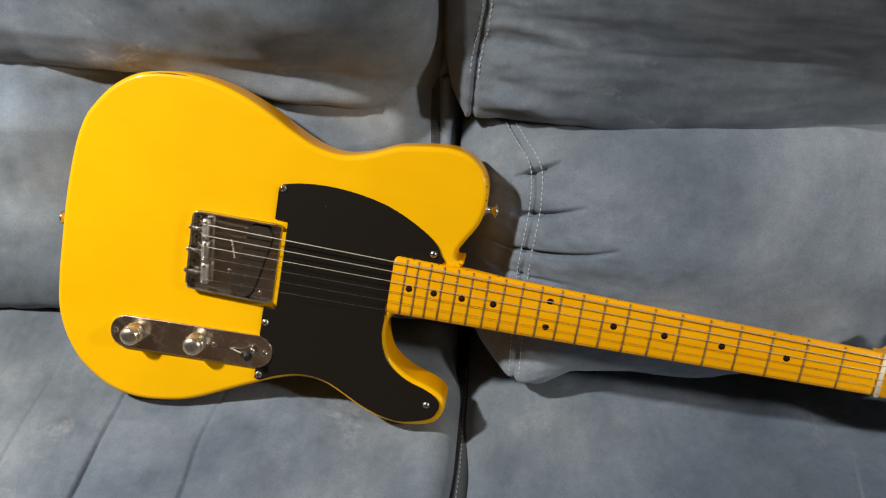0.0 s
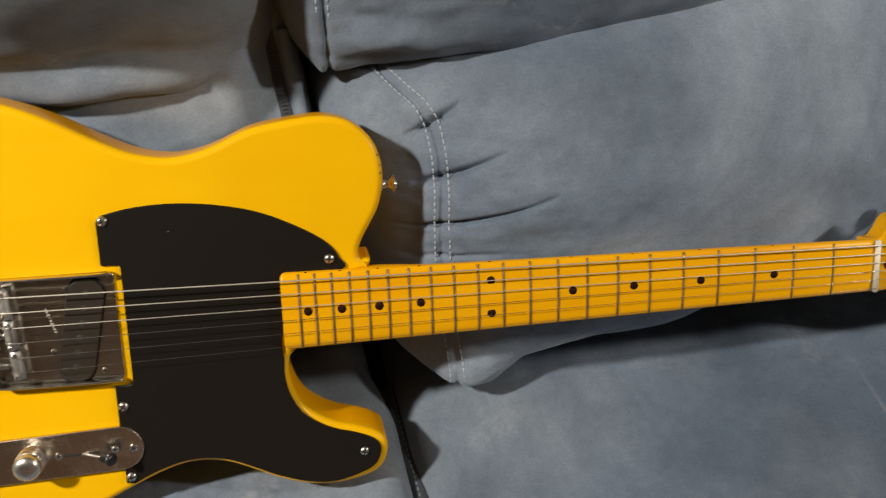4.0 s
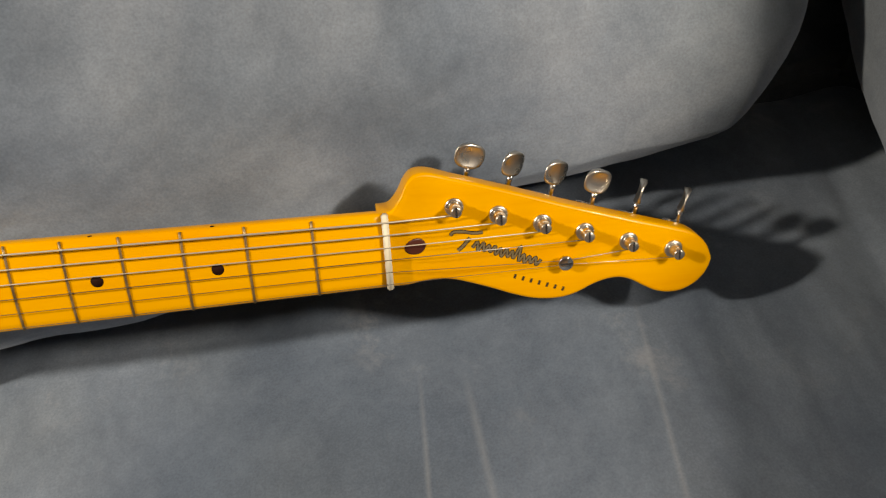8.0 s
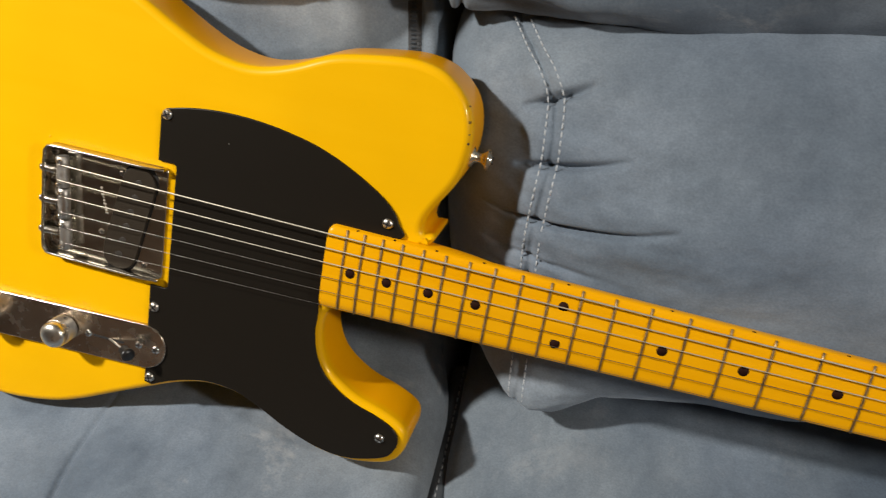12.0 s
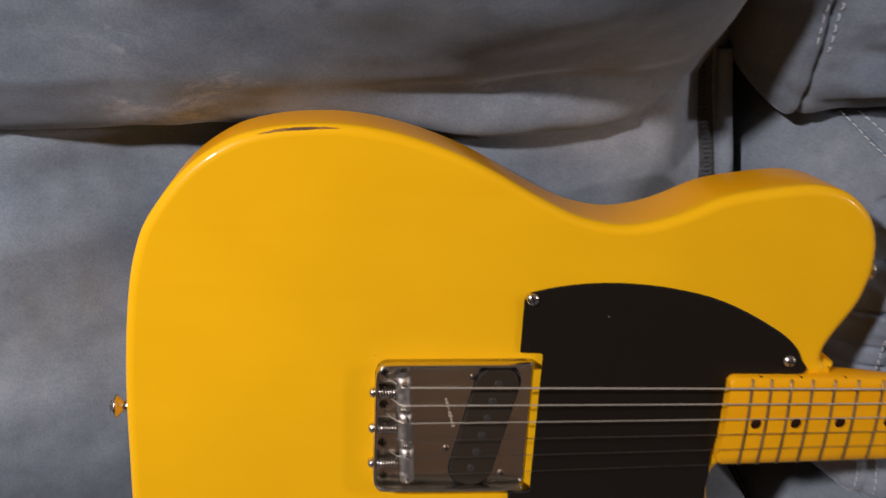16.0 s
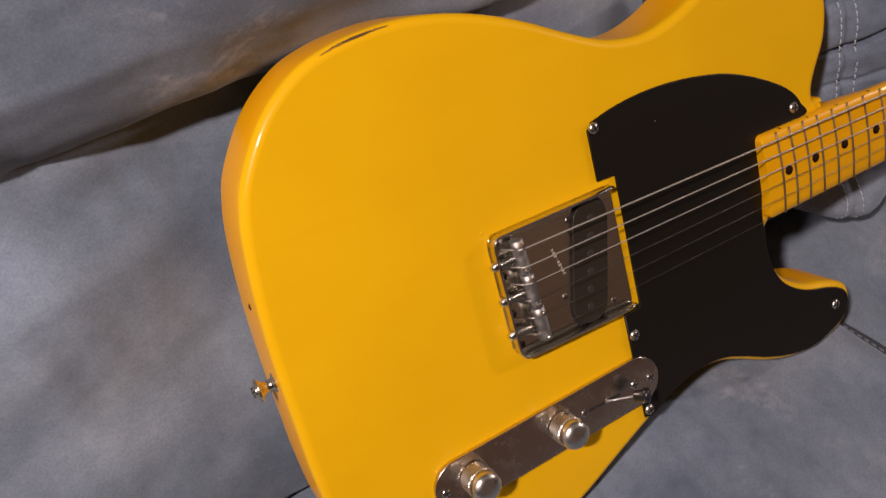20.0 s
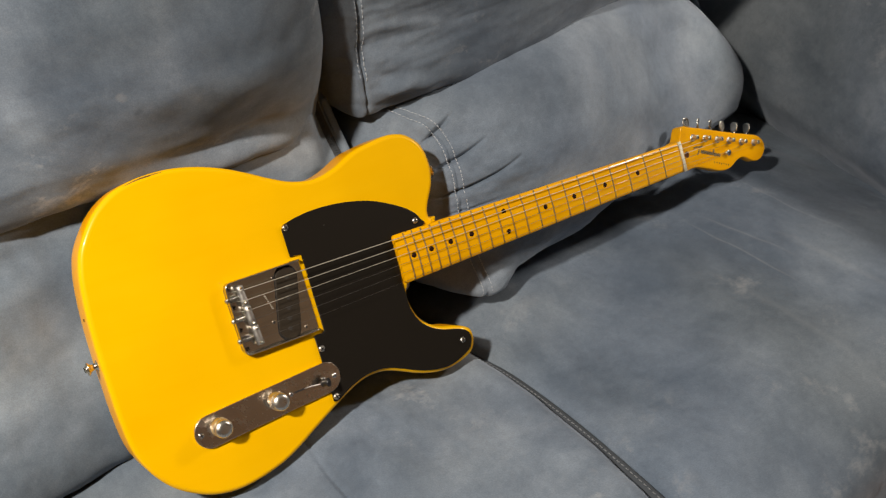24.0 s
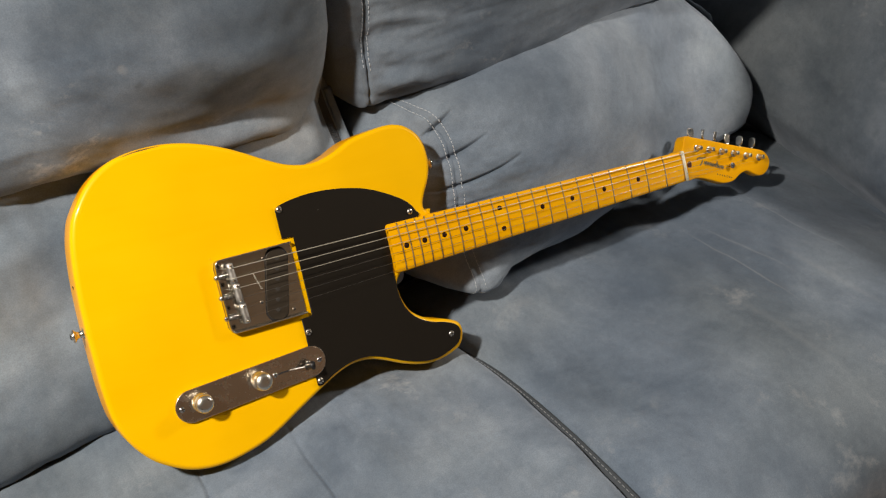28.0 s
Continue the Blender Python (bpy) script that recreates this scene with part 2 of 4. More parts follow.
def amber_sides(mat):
    """The lacquer colour turns more amber below the face, round the sides of the body."""
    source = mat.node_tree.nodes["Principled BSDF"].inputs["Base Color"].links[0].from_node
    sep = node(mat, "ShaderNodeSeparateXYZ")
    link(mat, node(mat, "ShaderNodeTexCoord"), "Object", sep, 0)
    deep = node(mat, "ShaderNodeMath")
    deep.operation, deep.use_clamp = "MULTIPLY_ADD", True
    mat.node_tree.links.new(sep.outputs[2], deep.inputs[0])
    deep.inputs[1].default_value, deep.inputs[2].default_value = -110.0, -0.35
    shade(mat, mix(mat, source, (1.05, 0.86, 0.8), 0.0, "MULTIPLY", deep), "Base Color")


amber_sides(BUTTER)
GUARD = material("black_guard", (0.0105, 0.0085, 0.0062), 0.40, Specular_IOR_Level=0.2)
bumped(GUARD, [(noise_node(GUARD, 300.0, 2.0), 0.06, 0.0005)])
PLASTIC = material("black_plastic", (0.012, 0.012, 0.013), 0.3)
INLAY = material("black_inlay", (0.022, 0.007, 0.004), 0.7, Specular_IOR_Level=0.1)
BONE = material("aged_bone", (0.78, 0.72, 0.55), 0.45)
WALNUT = material("walnut_plug", (0.075, 0.015, 0.006), 0.4)
# near-black pieces paint the shade inside slots and holes that aren't cut
DARK = material("hollow_shade", (0.012, 0.010, 0.009), 0.8)


def metal(name, colour, rough, tarnish=0.25):
    mat = material(name, colour, rough, 1.0)
    spots = noise_node(mat, 120.0, 4.0)
    r = ramp(mat, spots, [(0.35, (rough * (1 - tarnish),) * 3), (0.7, (rough * (1 + 2 * tarnish),) * 3)])
    shade(mat, r, "Roughness")
    tint = ramp(mat, noise_node(mat, 40.0, 3.0), [(0.3, tuple(c * 0.94 for c in colour)), (0.7, colour)])
    shade(mat, tint, "Base Color")
    return mat


NICKEL = metal("aged_nickel", (0.66, 0.62, 0.54), 0.19, 0.12)
BRUSHED = metal("brushed_nickel", (0.68, 0.64, 0.57), 0.30, 0.15)
WORN = metal("worn_brown_nickel", (0.64, 0.55, 0.45), 0.25, 0.12)
CHROME = metal("polished_nickel", (0.74, 0.71, 0.66), 0.13)
STEEL = material("string_steel", (0.62, 0.57, 0.47), 0.5, 0.75)
BRASSY = metal("yellowed_nickel", (0.74, 0.66, 0.52), 0.24)
FRET = metal("worn_fret_wire", (0.37, 0.27, 0.145), 0.52)
TARNISHED = metal("tarnished_screw", (0.27, 0.22, 0.17), 0.36)
DULL = metal("dull_saddle_steel", (0.52, 0.49, 0.45), 0.45)


# ---- mesh tools ----
def part(name, bm, mat, parent=None, label="", smooth=True):
    """Links a bmesh as one mesh object under a thing or a part."""
    mesh = bpy.data.meshes.new(name)
    bm.normal_update()
    for f in bm.faces:
        if smooth and len(f.verts) <= 4:
            f.smooth = True
    bm.to_mesh(mesh)
    bm.free()
    mesh.materials.append(mat)
    ob = new(name, mesh)
    # thing, part, sub-part and no deeper
    if parent is not None and parent.parent is not None and parent.parent.parent is not None:
        parent = parent.parent
    ob.parent = parent
    if label:
        ob["label"] = label
    return ob


def spline(points, closed=True, steps=6):
    """A Catmull-Rom curve through the points."""
    p = np.array(points, float)
    n = len(p)
    out = []
    for i in range(n if closed else n - 1):
        ids = [(i + k) % n if closed else min(max(i + k, 0), n - 1) for k in (-1, 0, 1, 2)]
        a, b, c, d = p[ids]
        for s in range(steps):
            t = s / steps
            out.append(0.5 * (2 * b + (c - a) * t + (2 * a - 5 * b + 4 * c - d) * t**2 + (3 * b - a - 3 * c + d) * t**3))
    if not closed:
        out.append(p[-1])
    return np.array(out)


def resampled(points, count, closed=True):
    p = np.vstack([points, points[:1]]) if closed else np.asarray(points)
    along = np.r_[0, np.cumsum(np.linalg.norm(np.diff(p, axis=0), axis=1))]
    at = np.linspace(0, along[-1], count + 1)[:-1] if closed else np.linspace(0, along[-1], count)
    return np.stack([np.interp(at, along, p[:, k]) for k in range(p.shape[1])], 1)


def outward(ring):
    """Unit normals of a closed plane ring, pointing out of it."""
    d = np.roll(ring, -1, 0) - np.roll(ring, 1, 0)
    n = np.stack([d[:, 1], -d[:, 0]], 1)
    n /= np.linalg.norm(n, axis=1, keepdims=True) + 1e-12
    area = np.sum(ring[:, 0] * np.roll(ring[:, 1], -1) - np.roll(ring[:, 0], -1) * ring[:, 1])
    return n if area > 0 else -n


def loft(rings, cap_start=True, cap_end=True, closed=True):
    """A skin over rings of equal length."""
    bm = bmesh.new()
    rows = [[bm.verts.new(tuple(map(float, p))) for p in ring] for ring in rings]
    n = len(rows[0])
    for a, b in zip(rows, rows[1:]):
        for i in range(n if closed else n - 1):
            j = (i + 1) % n
            bm.faces.new((a[i], a[j], b[j], b[i]))
    if cap_start:
        bm.faces.new(rows[0][::-1])
    if cap_end:
        bm.faces.new(rows[-1])
    bmesh.ops.recalc_face_normals(bm, faces=bm.faces)
    return bm


def slab(outline, low, high, edge, steps=4):
    """A plate of that outline with rounded rims."""
    n = outward(outline)
    turn = [math.pi / 2 * k / steps for k in range(steps + 1)]
    rings = []
    for a in turn:
        rings.append((edge * (1 - math.sin(a)), low + edge * (1 - math.cos(a))))
    for a in reversed(turn):
        rings.append((edge * (1 - math.sin(a)), high - edge * (1 - math.cos(a))))
    return loft([np.c_[outline - n * inset, np.full(len(outline), z)] for inset, z in rings])


def lathe(profile, count=24, m=None):
    """Turned about z from (radius, height) pairs."""
    rings = [[(r * math.cos(2 * math.pi * k / count), r * math.sin(2 * math.pi * k / count), z) for k in range(count)] for r, z in profile]
    bm = loft(rings)
    if m is not None:
        bm.transform(m)
    return bm


def tube(points, radius, count=8, radii=None):
    pts = [Vector(p) for p in points]
    rings, side = [], Vector((0, 0, 1))
    for i, p in enumerate(pts):
        d = (pts[min(i + 1, len(pts) - 1)] - pts[max(i - 1, 0)]).normalized()
        if abs(d.dot(side)) > 0.98:
            side = Vector((0.6, 0.8, 0.1))
        a = side.cross(d).normalized()
        b = d.cross(a)
        r = radii[i] if radii else radius
        rings.append([p + r * (math.cos(2 * math.pi * k / count) * a + math.sin(2 * math.pi * k / count) * b) for k in range(count)])
        side = b
    return loft(rings)


def block(x, y, z, sx, sy, sz, bevel=0.0, m=None):
    bm = bmesh.new()
    bmesh.ops.create_cube(bm, size=1.0, matrix=Matrix.Translation((x, y, z)) @ Matrix.Diagonal((sx, sy, sz, 1)))
    if bevel:
        bmesh.ops.bevel(bm, geom=bm.edges[:], offset=bevel, segments=2, affect="EDGES")
    if m is not None:
        bm.transform(m)
    return bm


def fused(*many):
    """Several bmeshes as one."""
    bm = many[0]
    for other in many[1:]:
        mesh = bpy.data.meshes.new("t")
        other.to_mesh(mesh)
        other.free()
        bm.from_mesh(mesh)
        bpy.data.meshes.remove(mesh)
    return bm


def thing(name, label, category, m=None, group="", kind=""):
    ob = new(name)
    if m is not None:
        ob.matrix_world = m
    return tagged(ob, label, category, group, kind)


# ---- the room ----
def wall(name, x, y, z, sx, sy, sz, mat, label):
    return tagged(part(name, block(x, y, z, sx, sy, sz), mat), label, "wall", kind="structure")


PAINT = material("warm_tan_paint", (0.52, 0.38, 0.27), 0.75)
CEILING = material("white_ceiling_paint", (0.46, 0.45, 0.435), 0.8)
bumped(CEILING, [(noise_node(CEILING, 160.0, 3.0), 0.10, 0.001)])
PLASTER = material("grey_plaster", (0.42, 0.41, 0.395), 0.8)
bumped(PLASTER, [(noise_node(PLASTER, 140.0, 3.0), 0.10, 0.001)])
bumped(PAINT, [(noise_node(PAINT, 180.0, 3.0), 0.12, 0.001)])
FLOORWOOD = lacquer("brown_floorboards", (0.16, 0.062, 0.024), (0.25, 0.105, 0.043), (0.33, 0.15, 0.07), 0.4, 12.0, (2.5, 0.2, 1))
wall("wall_north", 0.3, 0.86, 1.25, 5.8, 0.12, 2.5, PLASTER, "plain grey plastered wall behind the sofa")
wall("wall_south", 0.3, -2.36, 1.25, 5.8, 0.12, 2.5, PAINT, "plain tan painted wall facing the sofa")
wall("wall_west", -2.66, -0.75, 1.25, 0.12, 3.1, 2.5, PLASTER, "plain grey plastered side wall")
wall("wall_east", 3.26, -0.75, 1.25, 0.12, 3.1, 2.5, PAINT, "plain tan painted side wall")
tagged(part("ceiling", block(0.3, -0.75, 2.56, 6.0, 3.4, 0.12), CEILING), "plain white painted ceiling", "ceiling", kind="structure")
tagged(part("floor", block(0.3, -0.75, -0.05, 6.0, 3.4, 0.1), FLOORWOOD), "brown wooden floor in front of the sofa", "floor", kind="structure")

# ---- the sofa ----
sofa = thing("sofa", "blue-grey brushed suede sofa with plump padded cushions", "sofa")


def wrinkle(x, y, z, amount, scale, stretch=(1, 1, 1)):
    return amount * noise.fractal(Vector((x * stretch[0], y * stretch[1], z * stretch[2])) * scale, 0.9, 2.0, 3)


def bolster(name, x0, x1, profile, edge, label, stations, warp=None, count=150, plump=0.02, mat=None, along_y=False, edge2=None, plump2=None, crease=0.0):
    """A stuffed cushion: a closed (y, z) profile carried along x, rounded at both ends. Returns it and its surface."""
    ring = resampled(spline(profile, True, 10), count)
    normal = outward(ring)
    centre = ring.mean(0)
    edge2 = edge2 or edge
    xs = [(x0 + edge * (1 - math.cos(a)), edge * (1 - math.sin(a))) for a in np.linspace(0, math.pi / 2, 7)[:-1]]
    start = math.pi / 2 - radians(crease)
    last_x, lost = x1 - edge2 * (1 - math.cos(start)), edge2 * (1 - math.sin(start))
    xs += [(x, 0.0) for x in stations if x0 + edge < x < last_x]
    xs += [(x1 - edge2 * (1 - math.cos(a)), edge2 * (1 - math.sin(a)) - lost) for a in np.linspace(0, start, 13 if crease else 7)[:None if crease else -1][::-1]]

    def surface(x, k, inset=0.0):
        p = ring[k] - normal[k] * inset
        q = Vector((x, p[0], p[1]))
        n = Vector((0, normal[k][0], normal[k][1]))
        if along_y:
            q, n = Vector((q.y, q.x, q.z)), Vector((n.y, 0, n.z))
        return q + warp(q, n) if warp else q

    rings = [[surface(x, k, inset) for k in range(count)] for x, inset in xs]
    first, last = rings[0], rings[-1]
    mid = Vector((0, *centre))

    def closing(some, x, sign):
        out = []
        for f in (0.85, 0.6, 0.3, 0.04):
            bulge = sign * (plump if sign < 0 or plump2 is None else plump2) * (1 - f**2)
            if along_y:
                out.append([Vector((mid.y + (v.x - mid.y) * f, v.y + bulge, mid.z + (v.z - mid.z) * f)) for v in some])
            else:
                out.append([Vector((v.x + bulge, mid.y + (v.y - mid.y) * f, mid.z + (v.z - mid.z) * f)) for v in some])
        return out

    skin = closing(first, x0, -1)[::-1] + rings + closing(last, x1, 1)
    bm = loft(skin)
    return part(name, bm, mat or FABRIC, sofa, label), ring, normal, surface


def eased(v):
    v = max(0.0, min(1.0, v))
    return v * v * (3 - 2 * v)


def near(v, centre, width):
    return math.exp(-((v - centre) / width) ** 2)


def steps_of(*spans):
    out = []
    for a, b, n in spans:
        out += list(np.linspace(a, b, n, endpoint=False))
    return out


def seat_warp(q, n):
    low = 0.012 * near(q.x, -0.06, 0.14) * near(q.y, -0.03, 0.06) if q.x < 0.23 else 0.0
    r = wrinkle(q.x, q.y, q.z, 0.006, 7.0) + wrinkle(q.x, q.y, q.z, 0.0012, 24.0, (1.6, 0.5, 1))
    crease = 0.0
    for cx, depth in ((-0.116, 0.0060), (-0.012, 0.0032), (-0.205, 0.0025), (0.633, -0.0008), (0.772, -0.0012), (0.664, -0.0006)):
        line = cx + (0.075 * (q.y + 0.14) + 0.0012 * math.sin(60 * q.y) if cx < 0.2 else 0.12 * (q.y + 0.14))
        crease += depth * near(q.x, line, 0.0026 if cx < 0.2 else 0.006) * near(q.y, -0.2, 0.13)
    return n * (r - crease) + Vector((0, 0, -low))


def seam_left(q, n):
    """The seat seam slants a little and opens towards the front."""
    f = near(max(0.0, 0.25 - q.x), 0.0, 0.10)
    sink = 0.027 * max(0.0, min(1.0, (q.x - 0.05) / 0.13)) * near(q.y, -0.05, 0.12) if q.z > 0.37 else 0.0
    corner = -0.012 * max(0.0, min(1.0, (q.y + 0.03) / 0.05)) ** 1.6
    # the seat swells a little where it meets the lumbar panel
    swell = 0.004 * near(q.y, 0.02, 0.06) * max(0.0, min(1.0, (-0.02 - q.x) / 0.10)) if q.z > 0.42 else 0.0
    return seat_warp(q, n) + Vector((f * (0.08 * (min(q.y, -0.13) + 0.13) + corner), 0, swell - sink))


def seam_right(q, n):
    f = near(max(0.0, q.x - 0.25), 0.0, 0.10)
    crown = max(0.0, min(1.0, (q.x - 0.14 * q.y - 0.755) / 0.21)) if q.z > 0.37 else 0.0
    rise = 0.016 * near(q.x, 0.37, 0.09) * near(q.y, -0.03, 0.07) if q.z > 0.37 else 0.0
    return seat_warp(q, n) + Vector((f * (0.08 * (min(q.y, -0.13) + 0.13) + 0.035 * max(0.0, -0.09 - q.y)), 0, rise - 0.050 * crown ** 1.5))


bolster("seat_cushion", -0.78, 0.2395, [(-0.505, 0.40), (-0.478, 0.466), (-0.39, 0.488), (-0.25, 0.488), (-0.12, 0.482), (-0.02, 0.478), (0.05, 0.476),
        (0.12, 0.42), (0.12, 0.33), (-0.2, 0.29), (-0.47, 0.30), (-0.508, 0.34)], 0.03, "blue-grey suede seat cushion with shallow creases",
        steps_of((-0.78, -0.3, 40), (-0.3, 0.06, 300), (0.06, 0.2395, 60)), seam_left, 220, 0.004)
bolster("seat_cushion", 0.2455, 1.045, [(-0.512, 0.39), (-0.484, 0.450), (-0.40, 0.470), (-0.30, 0.464), (-0.19, 0.450), (-0.09, 0.435), (0.0, 0.423),
        (0.09, 0.405), (0.10, 0.33), (-0.2, 0.29), (-0.47, 0.30), (-0.515, 0.34)], 0.02, "blue-grey suede seat cushion with brushed streaks",
        steps_of((0.25, 1.045, 230)), seam_right, 220, 0.004, mat=FABRIC_STREAKED)
cord = [(0.2425 + 0.08 * (min(y, -0.13) + 0.13) + 0.0175 * max(0.0, -0.09 - y), y, z - 0.0135) for y, z in ((0.02, 0.412), (-0.06, 0.425), (-0.14, 0.445), (-0.25, 0.464), (-0.38, 0.470), (-0.46, 0.462), (-0.505, 0.435))]
tape = spline(cord, False, 8)
part("seam_tape", tube(spline(cord, False, 8), 0.0108, 12), CORD, sofa, "dark tape between the two seats")
marks = resampled(tape, 86, False)
part("stitching", fused(*[tube([Vector(marks[i]) + Vector((0.0015, 0, 0.0107)), Vector(marks[i]).lerp(Vector(marks[i + 1]), 0.6) + Vector((0.0015, 0, 0.0107))], 0.0006, 6) for i in range(85)]), DULL_THREAD, sofa, "grey stitches on the dark tape")


def lumbar_left_warp(q, n):
    up = max(0.0, min(1.0, (q.z - 0.47) / 0.25))
    wide = max(0.0, min(1.0, (-0.06 - q.x) / 0.20))
    full = 0.056 * (0.38 * max(0.0, min(1.0, (0.21 - q.x) / 0.06)) + 0.62 * wide * wide * (3 - 2 * wide)) * up * up * (3 - 2 * up)
    full *= 1 - 0.36 * eased((-0.05 - q.x) / 0.12) * eased((q.z - 0.655) / 0.04)
    full += 0.012 * eased(q.x / 0.10) * eased((0.206 - q.x) / 0.04) * near(q.z, 0.685, 0.045)
    # a flap lifts beside the zip towards the corner
    lift = max(0.0, min(1.0, (q.z - 0.625) / 0.06))
    full += 0.013 * lift * near(q.x - 0.178, 0.35 * (q.z - 0.66), 0.016) - 0.006 * lift * near(q.x, 0.2095, 0.008)
    return n * (full + wrinkle(q.x, q.y, q.z, 0.004, 8.0) + wrinkle(q.x, q.y, q.z, 0.002, 22.0, (2.2, 1, 0.4)))


LUMBAR_LEFT = [(0.085, 0.462), (0.046, 0.472), (0.031, 0.494), (0.041, 0.528), (0.072, 0.566), (0.108, 0.60), (0.14, 0.65), (0.168, 0.695), (0.20, 0.745), (0.25, 0.775),
               (0.32, 0.74), (0.32, 0.50), (0.20, 0.43), (0.07, 0.43)]
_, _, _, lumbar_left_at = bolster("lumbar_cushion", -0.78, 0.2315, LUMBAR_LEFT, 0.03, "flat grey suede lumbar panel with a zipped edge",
        steps_of((-0.78, 0.2325, 140)), lumbar_left_warp, 420, 0.003, edge2=0.010, mat=FABRIC_LIT)


SEAM_Z = (0.45, 0.576, 0.595, 0.612, 0.631, 0.647, 0.66, 0.67, 0.678, 0.684)
SEAM_X = (0.296, 0.3045, 0.3065, 0.3105, 0.315, 0.317, 0.317, 0.310, 0.300, 0.289)


RELIEF = [1.0]


def lumbar_right_warp(q, n):
    # the cushion swells away from its gathered end
    swell = 1 - near(q.x, 0.24, 0.085)
    fade = min(1.0, max(0.0, (0.97 - q.x) / 0.10))
    r = 0.0
    seam = float(np.interp(q.z, SEAM_Z, SEAM_X))
    if 0.26 < q.x < 0.42:
        for zz, climb, length, depth in ((0.6635, 0.43, 0.044, 0.010), (0.634, 0.29, 0.050, 0.010), (0.6037, 0.21, 0.085, 0.010), (0.580, 0.16, 0.045, 0.004), (0.566, 0.12, 0.035, 0.004)):
            along = max(0.0, 1 - (q.x - seam) / length) if q.x > seam else max(0.0, 1 - (seam - q.x) / 0.022)
            line = zz + climb * (q.x - 0.317)
            r -= RELIEF[0] * depth * along**0.7 * near(q.z, line, 0.0016)
            r += 0.25 * depth * along * (near(q.z, line + 0.010, 0.007) + near(q.z, line - 0.009, 0.006))
        r -= RELIEF[0] * 0.0024 * near(q.x, seam, 0.0019)
        r += 0.0012 * (near(q.x, seam + 0.009, 0.006) + near(q.x, seam - 0.009, 0.006))
    r += wrinkle(q.x, q.y, q.z, 0.006, 7.0) + wrinkle(q.x, q.y, q.z, 0.0022, 24.0, (0.8, 1, 1.6)) * (0.25 + near(q.x, 0.33, 0.1))
    front = max(0.0, min(1.0, (0.8 - n.y) / 0.5))
    # its lower corner bulges over the seat
    lobe = 0.050 * near(q.x, 0.300, 0.046) * near(q.z, 0.472, 0.034)
    # its top swells up to the back cushion
    full = 0.014 * eased((q.x - 0.34) / 0.14) * eased((0.90 - q.x) / 0.12) * eased((q.z - 0.60) / 0.08)
    # its far end leans in towards the top
    lean = 0.125 * max(0.0, min(1.0, (q.x - 0.73) / 0.21)) * max(0.0, min(1.0, (q.z - 0.50) / 0.19)) ** 2.1
    lean += 0.075 * max(0.0, min(1.0, (q.x - 0.76) / 0.18)) * max(0.0, min(1.0, (0.53 - q.z) / 0.09)) ** 1.5
    return n * (r * front) + Vector((0, front * (0.040 * (1 - swell) - 0.020 * (swell * fade - 0.5) + 0.020 * max(0.0, min(1.0, (q.x - 0.50) / 0.14)) + (0.006 + 0.042 * max(0.0, min(1.0, (q.z - 0.49) / 0.13))) * max(0.0, min(1.0, (q.x - 0.60) / 0.18)) - lobe), full)) - Vector((lean, 0, 0))


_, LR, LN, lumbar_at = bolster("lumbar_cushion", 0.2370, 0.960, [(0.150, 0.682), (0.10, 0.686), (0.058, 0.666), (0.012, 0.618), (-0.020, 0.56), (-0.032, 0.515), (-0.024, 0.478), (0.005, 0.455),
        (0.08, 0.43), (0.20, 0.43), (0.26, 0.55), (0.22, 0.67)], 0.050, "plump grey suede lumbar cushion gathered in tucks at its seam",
        steps_of((0.237, 0.285, 20), (0.285, 0.41, 90), (0.41, 0.92, 90)), lumbar_right_warp, 760, 0.006, edge2=0.118, plump2=0.010, mat=FABRIC_LIT, crease=18.0)


def back_left_warp(q, n):
    r = wrinkle(q.x, q.y, q.z, 0.005, 5.0) + wrinkle(q.x, q.y, q.z, 0.0017, 18.0)
    # its lower edge climbs away from the corner
    climb = (0.049 * max(0.0, min(1.0, (0.13 - q.x) / 0.25)) + 0.008 * max(0.0, min(1.0, (-0.11 - q.x) / 0.15)) + 0.011 * near(q.x, 0.115, 0.045)) * max(0.0, min(1.0, (0.86 - q.z) / 0.16))
    low = max(0.0, min(1.0, (0.80 - q.z) / 0.1))
    set_back = 0.012 * max(0.0, min(1.0, (q.x - 0.06) / 0.09)) + 0.016 * max(0.0, min(1.0, (q.x - 0.15) / 0.04))
    # pressed in where the guitar leans
    r -= 0.014 * near(q.x, -0.04, 0.15) * max(0.0, min(1.0, (0.96 - q.z) / 0.24))
    # slumped forward over a narrow lip towards the corner, leaning back at the far side
    slump = eased((q.x + 0.05) / 0.15) * eased((0.232 - q.x) / 0.12)
    r += slump * (0.010 * near(q.z, 0.696, 0.013) - 0.007 * near(q.z, 0.724, 0.011))
    fall = 0.026 * slump * eased((q.z - 0.716) / 0.11)
    rest = 0.24 * max(0.0, q.z - 0.74) * eased((0.02 - q.x) / 0.20)
    front = max(0.0, min(1.0, (0.5 - n.y) / 0.4))
    return n * (r if n.y < 0.3 else 0.0) + Vector((0, front * (rest - fall) - 0.06 * climb + set_back * low + 0.022 * max(0.0, min(1.0, (-0.1 - q.x) / 0.1)), climb))


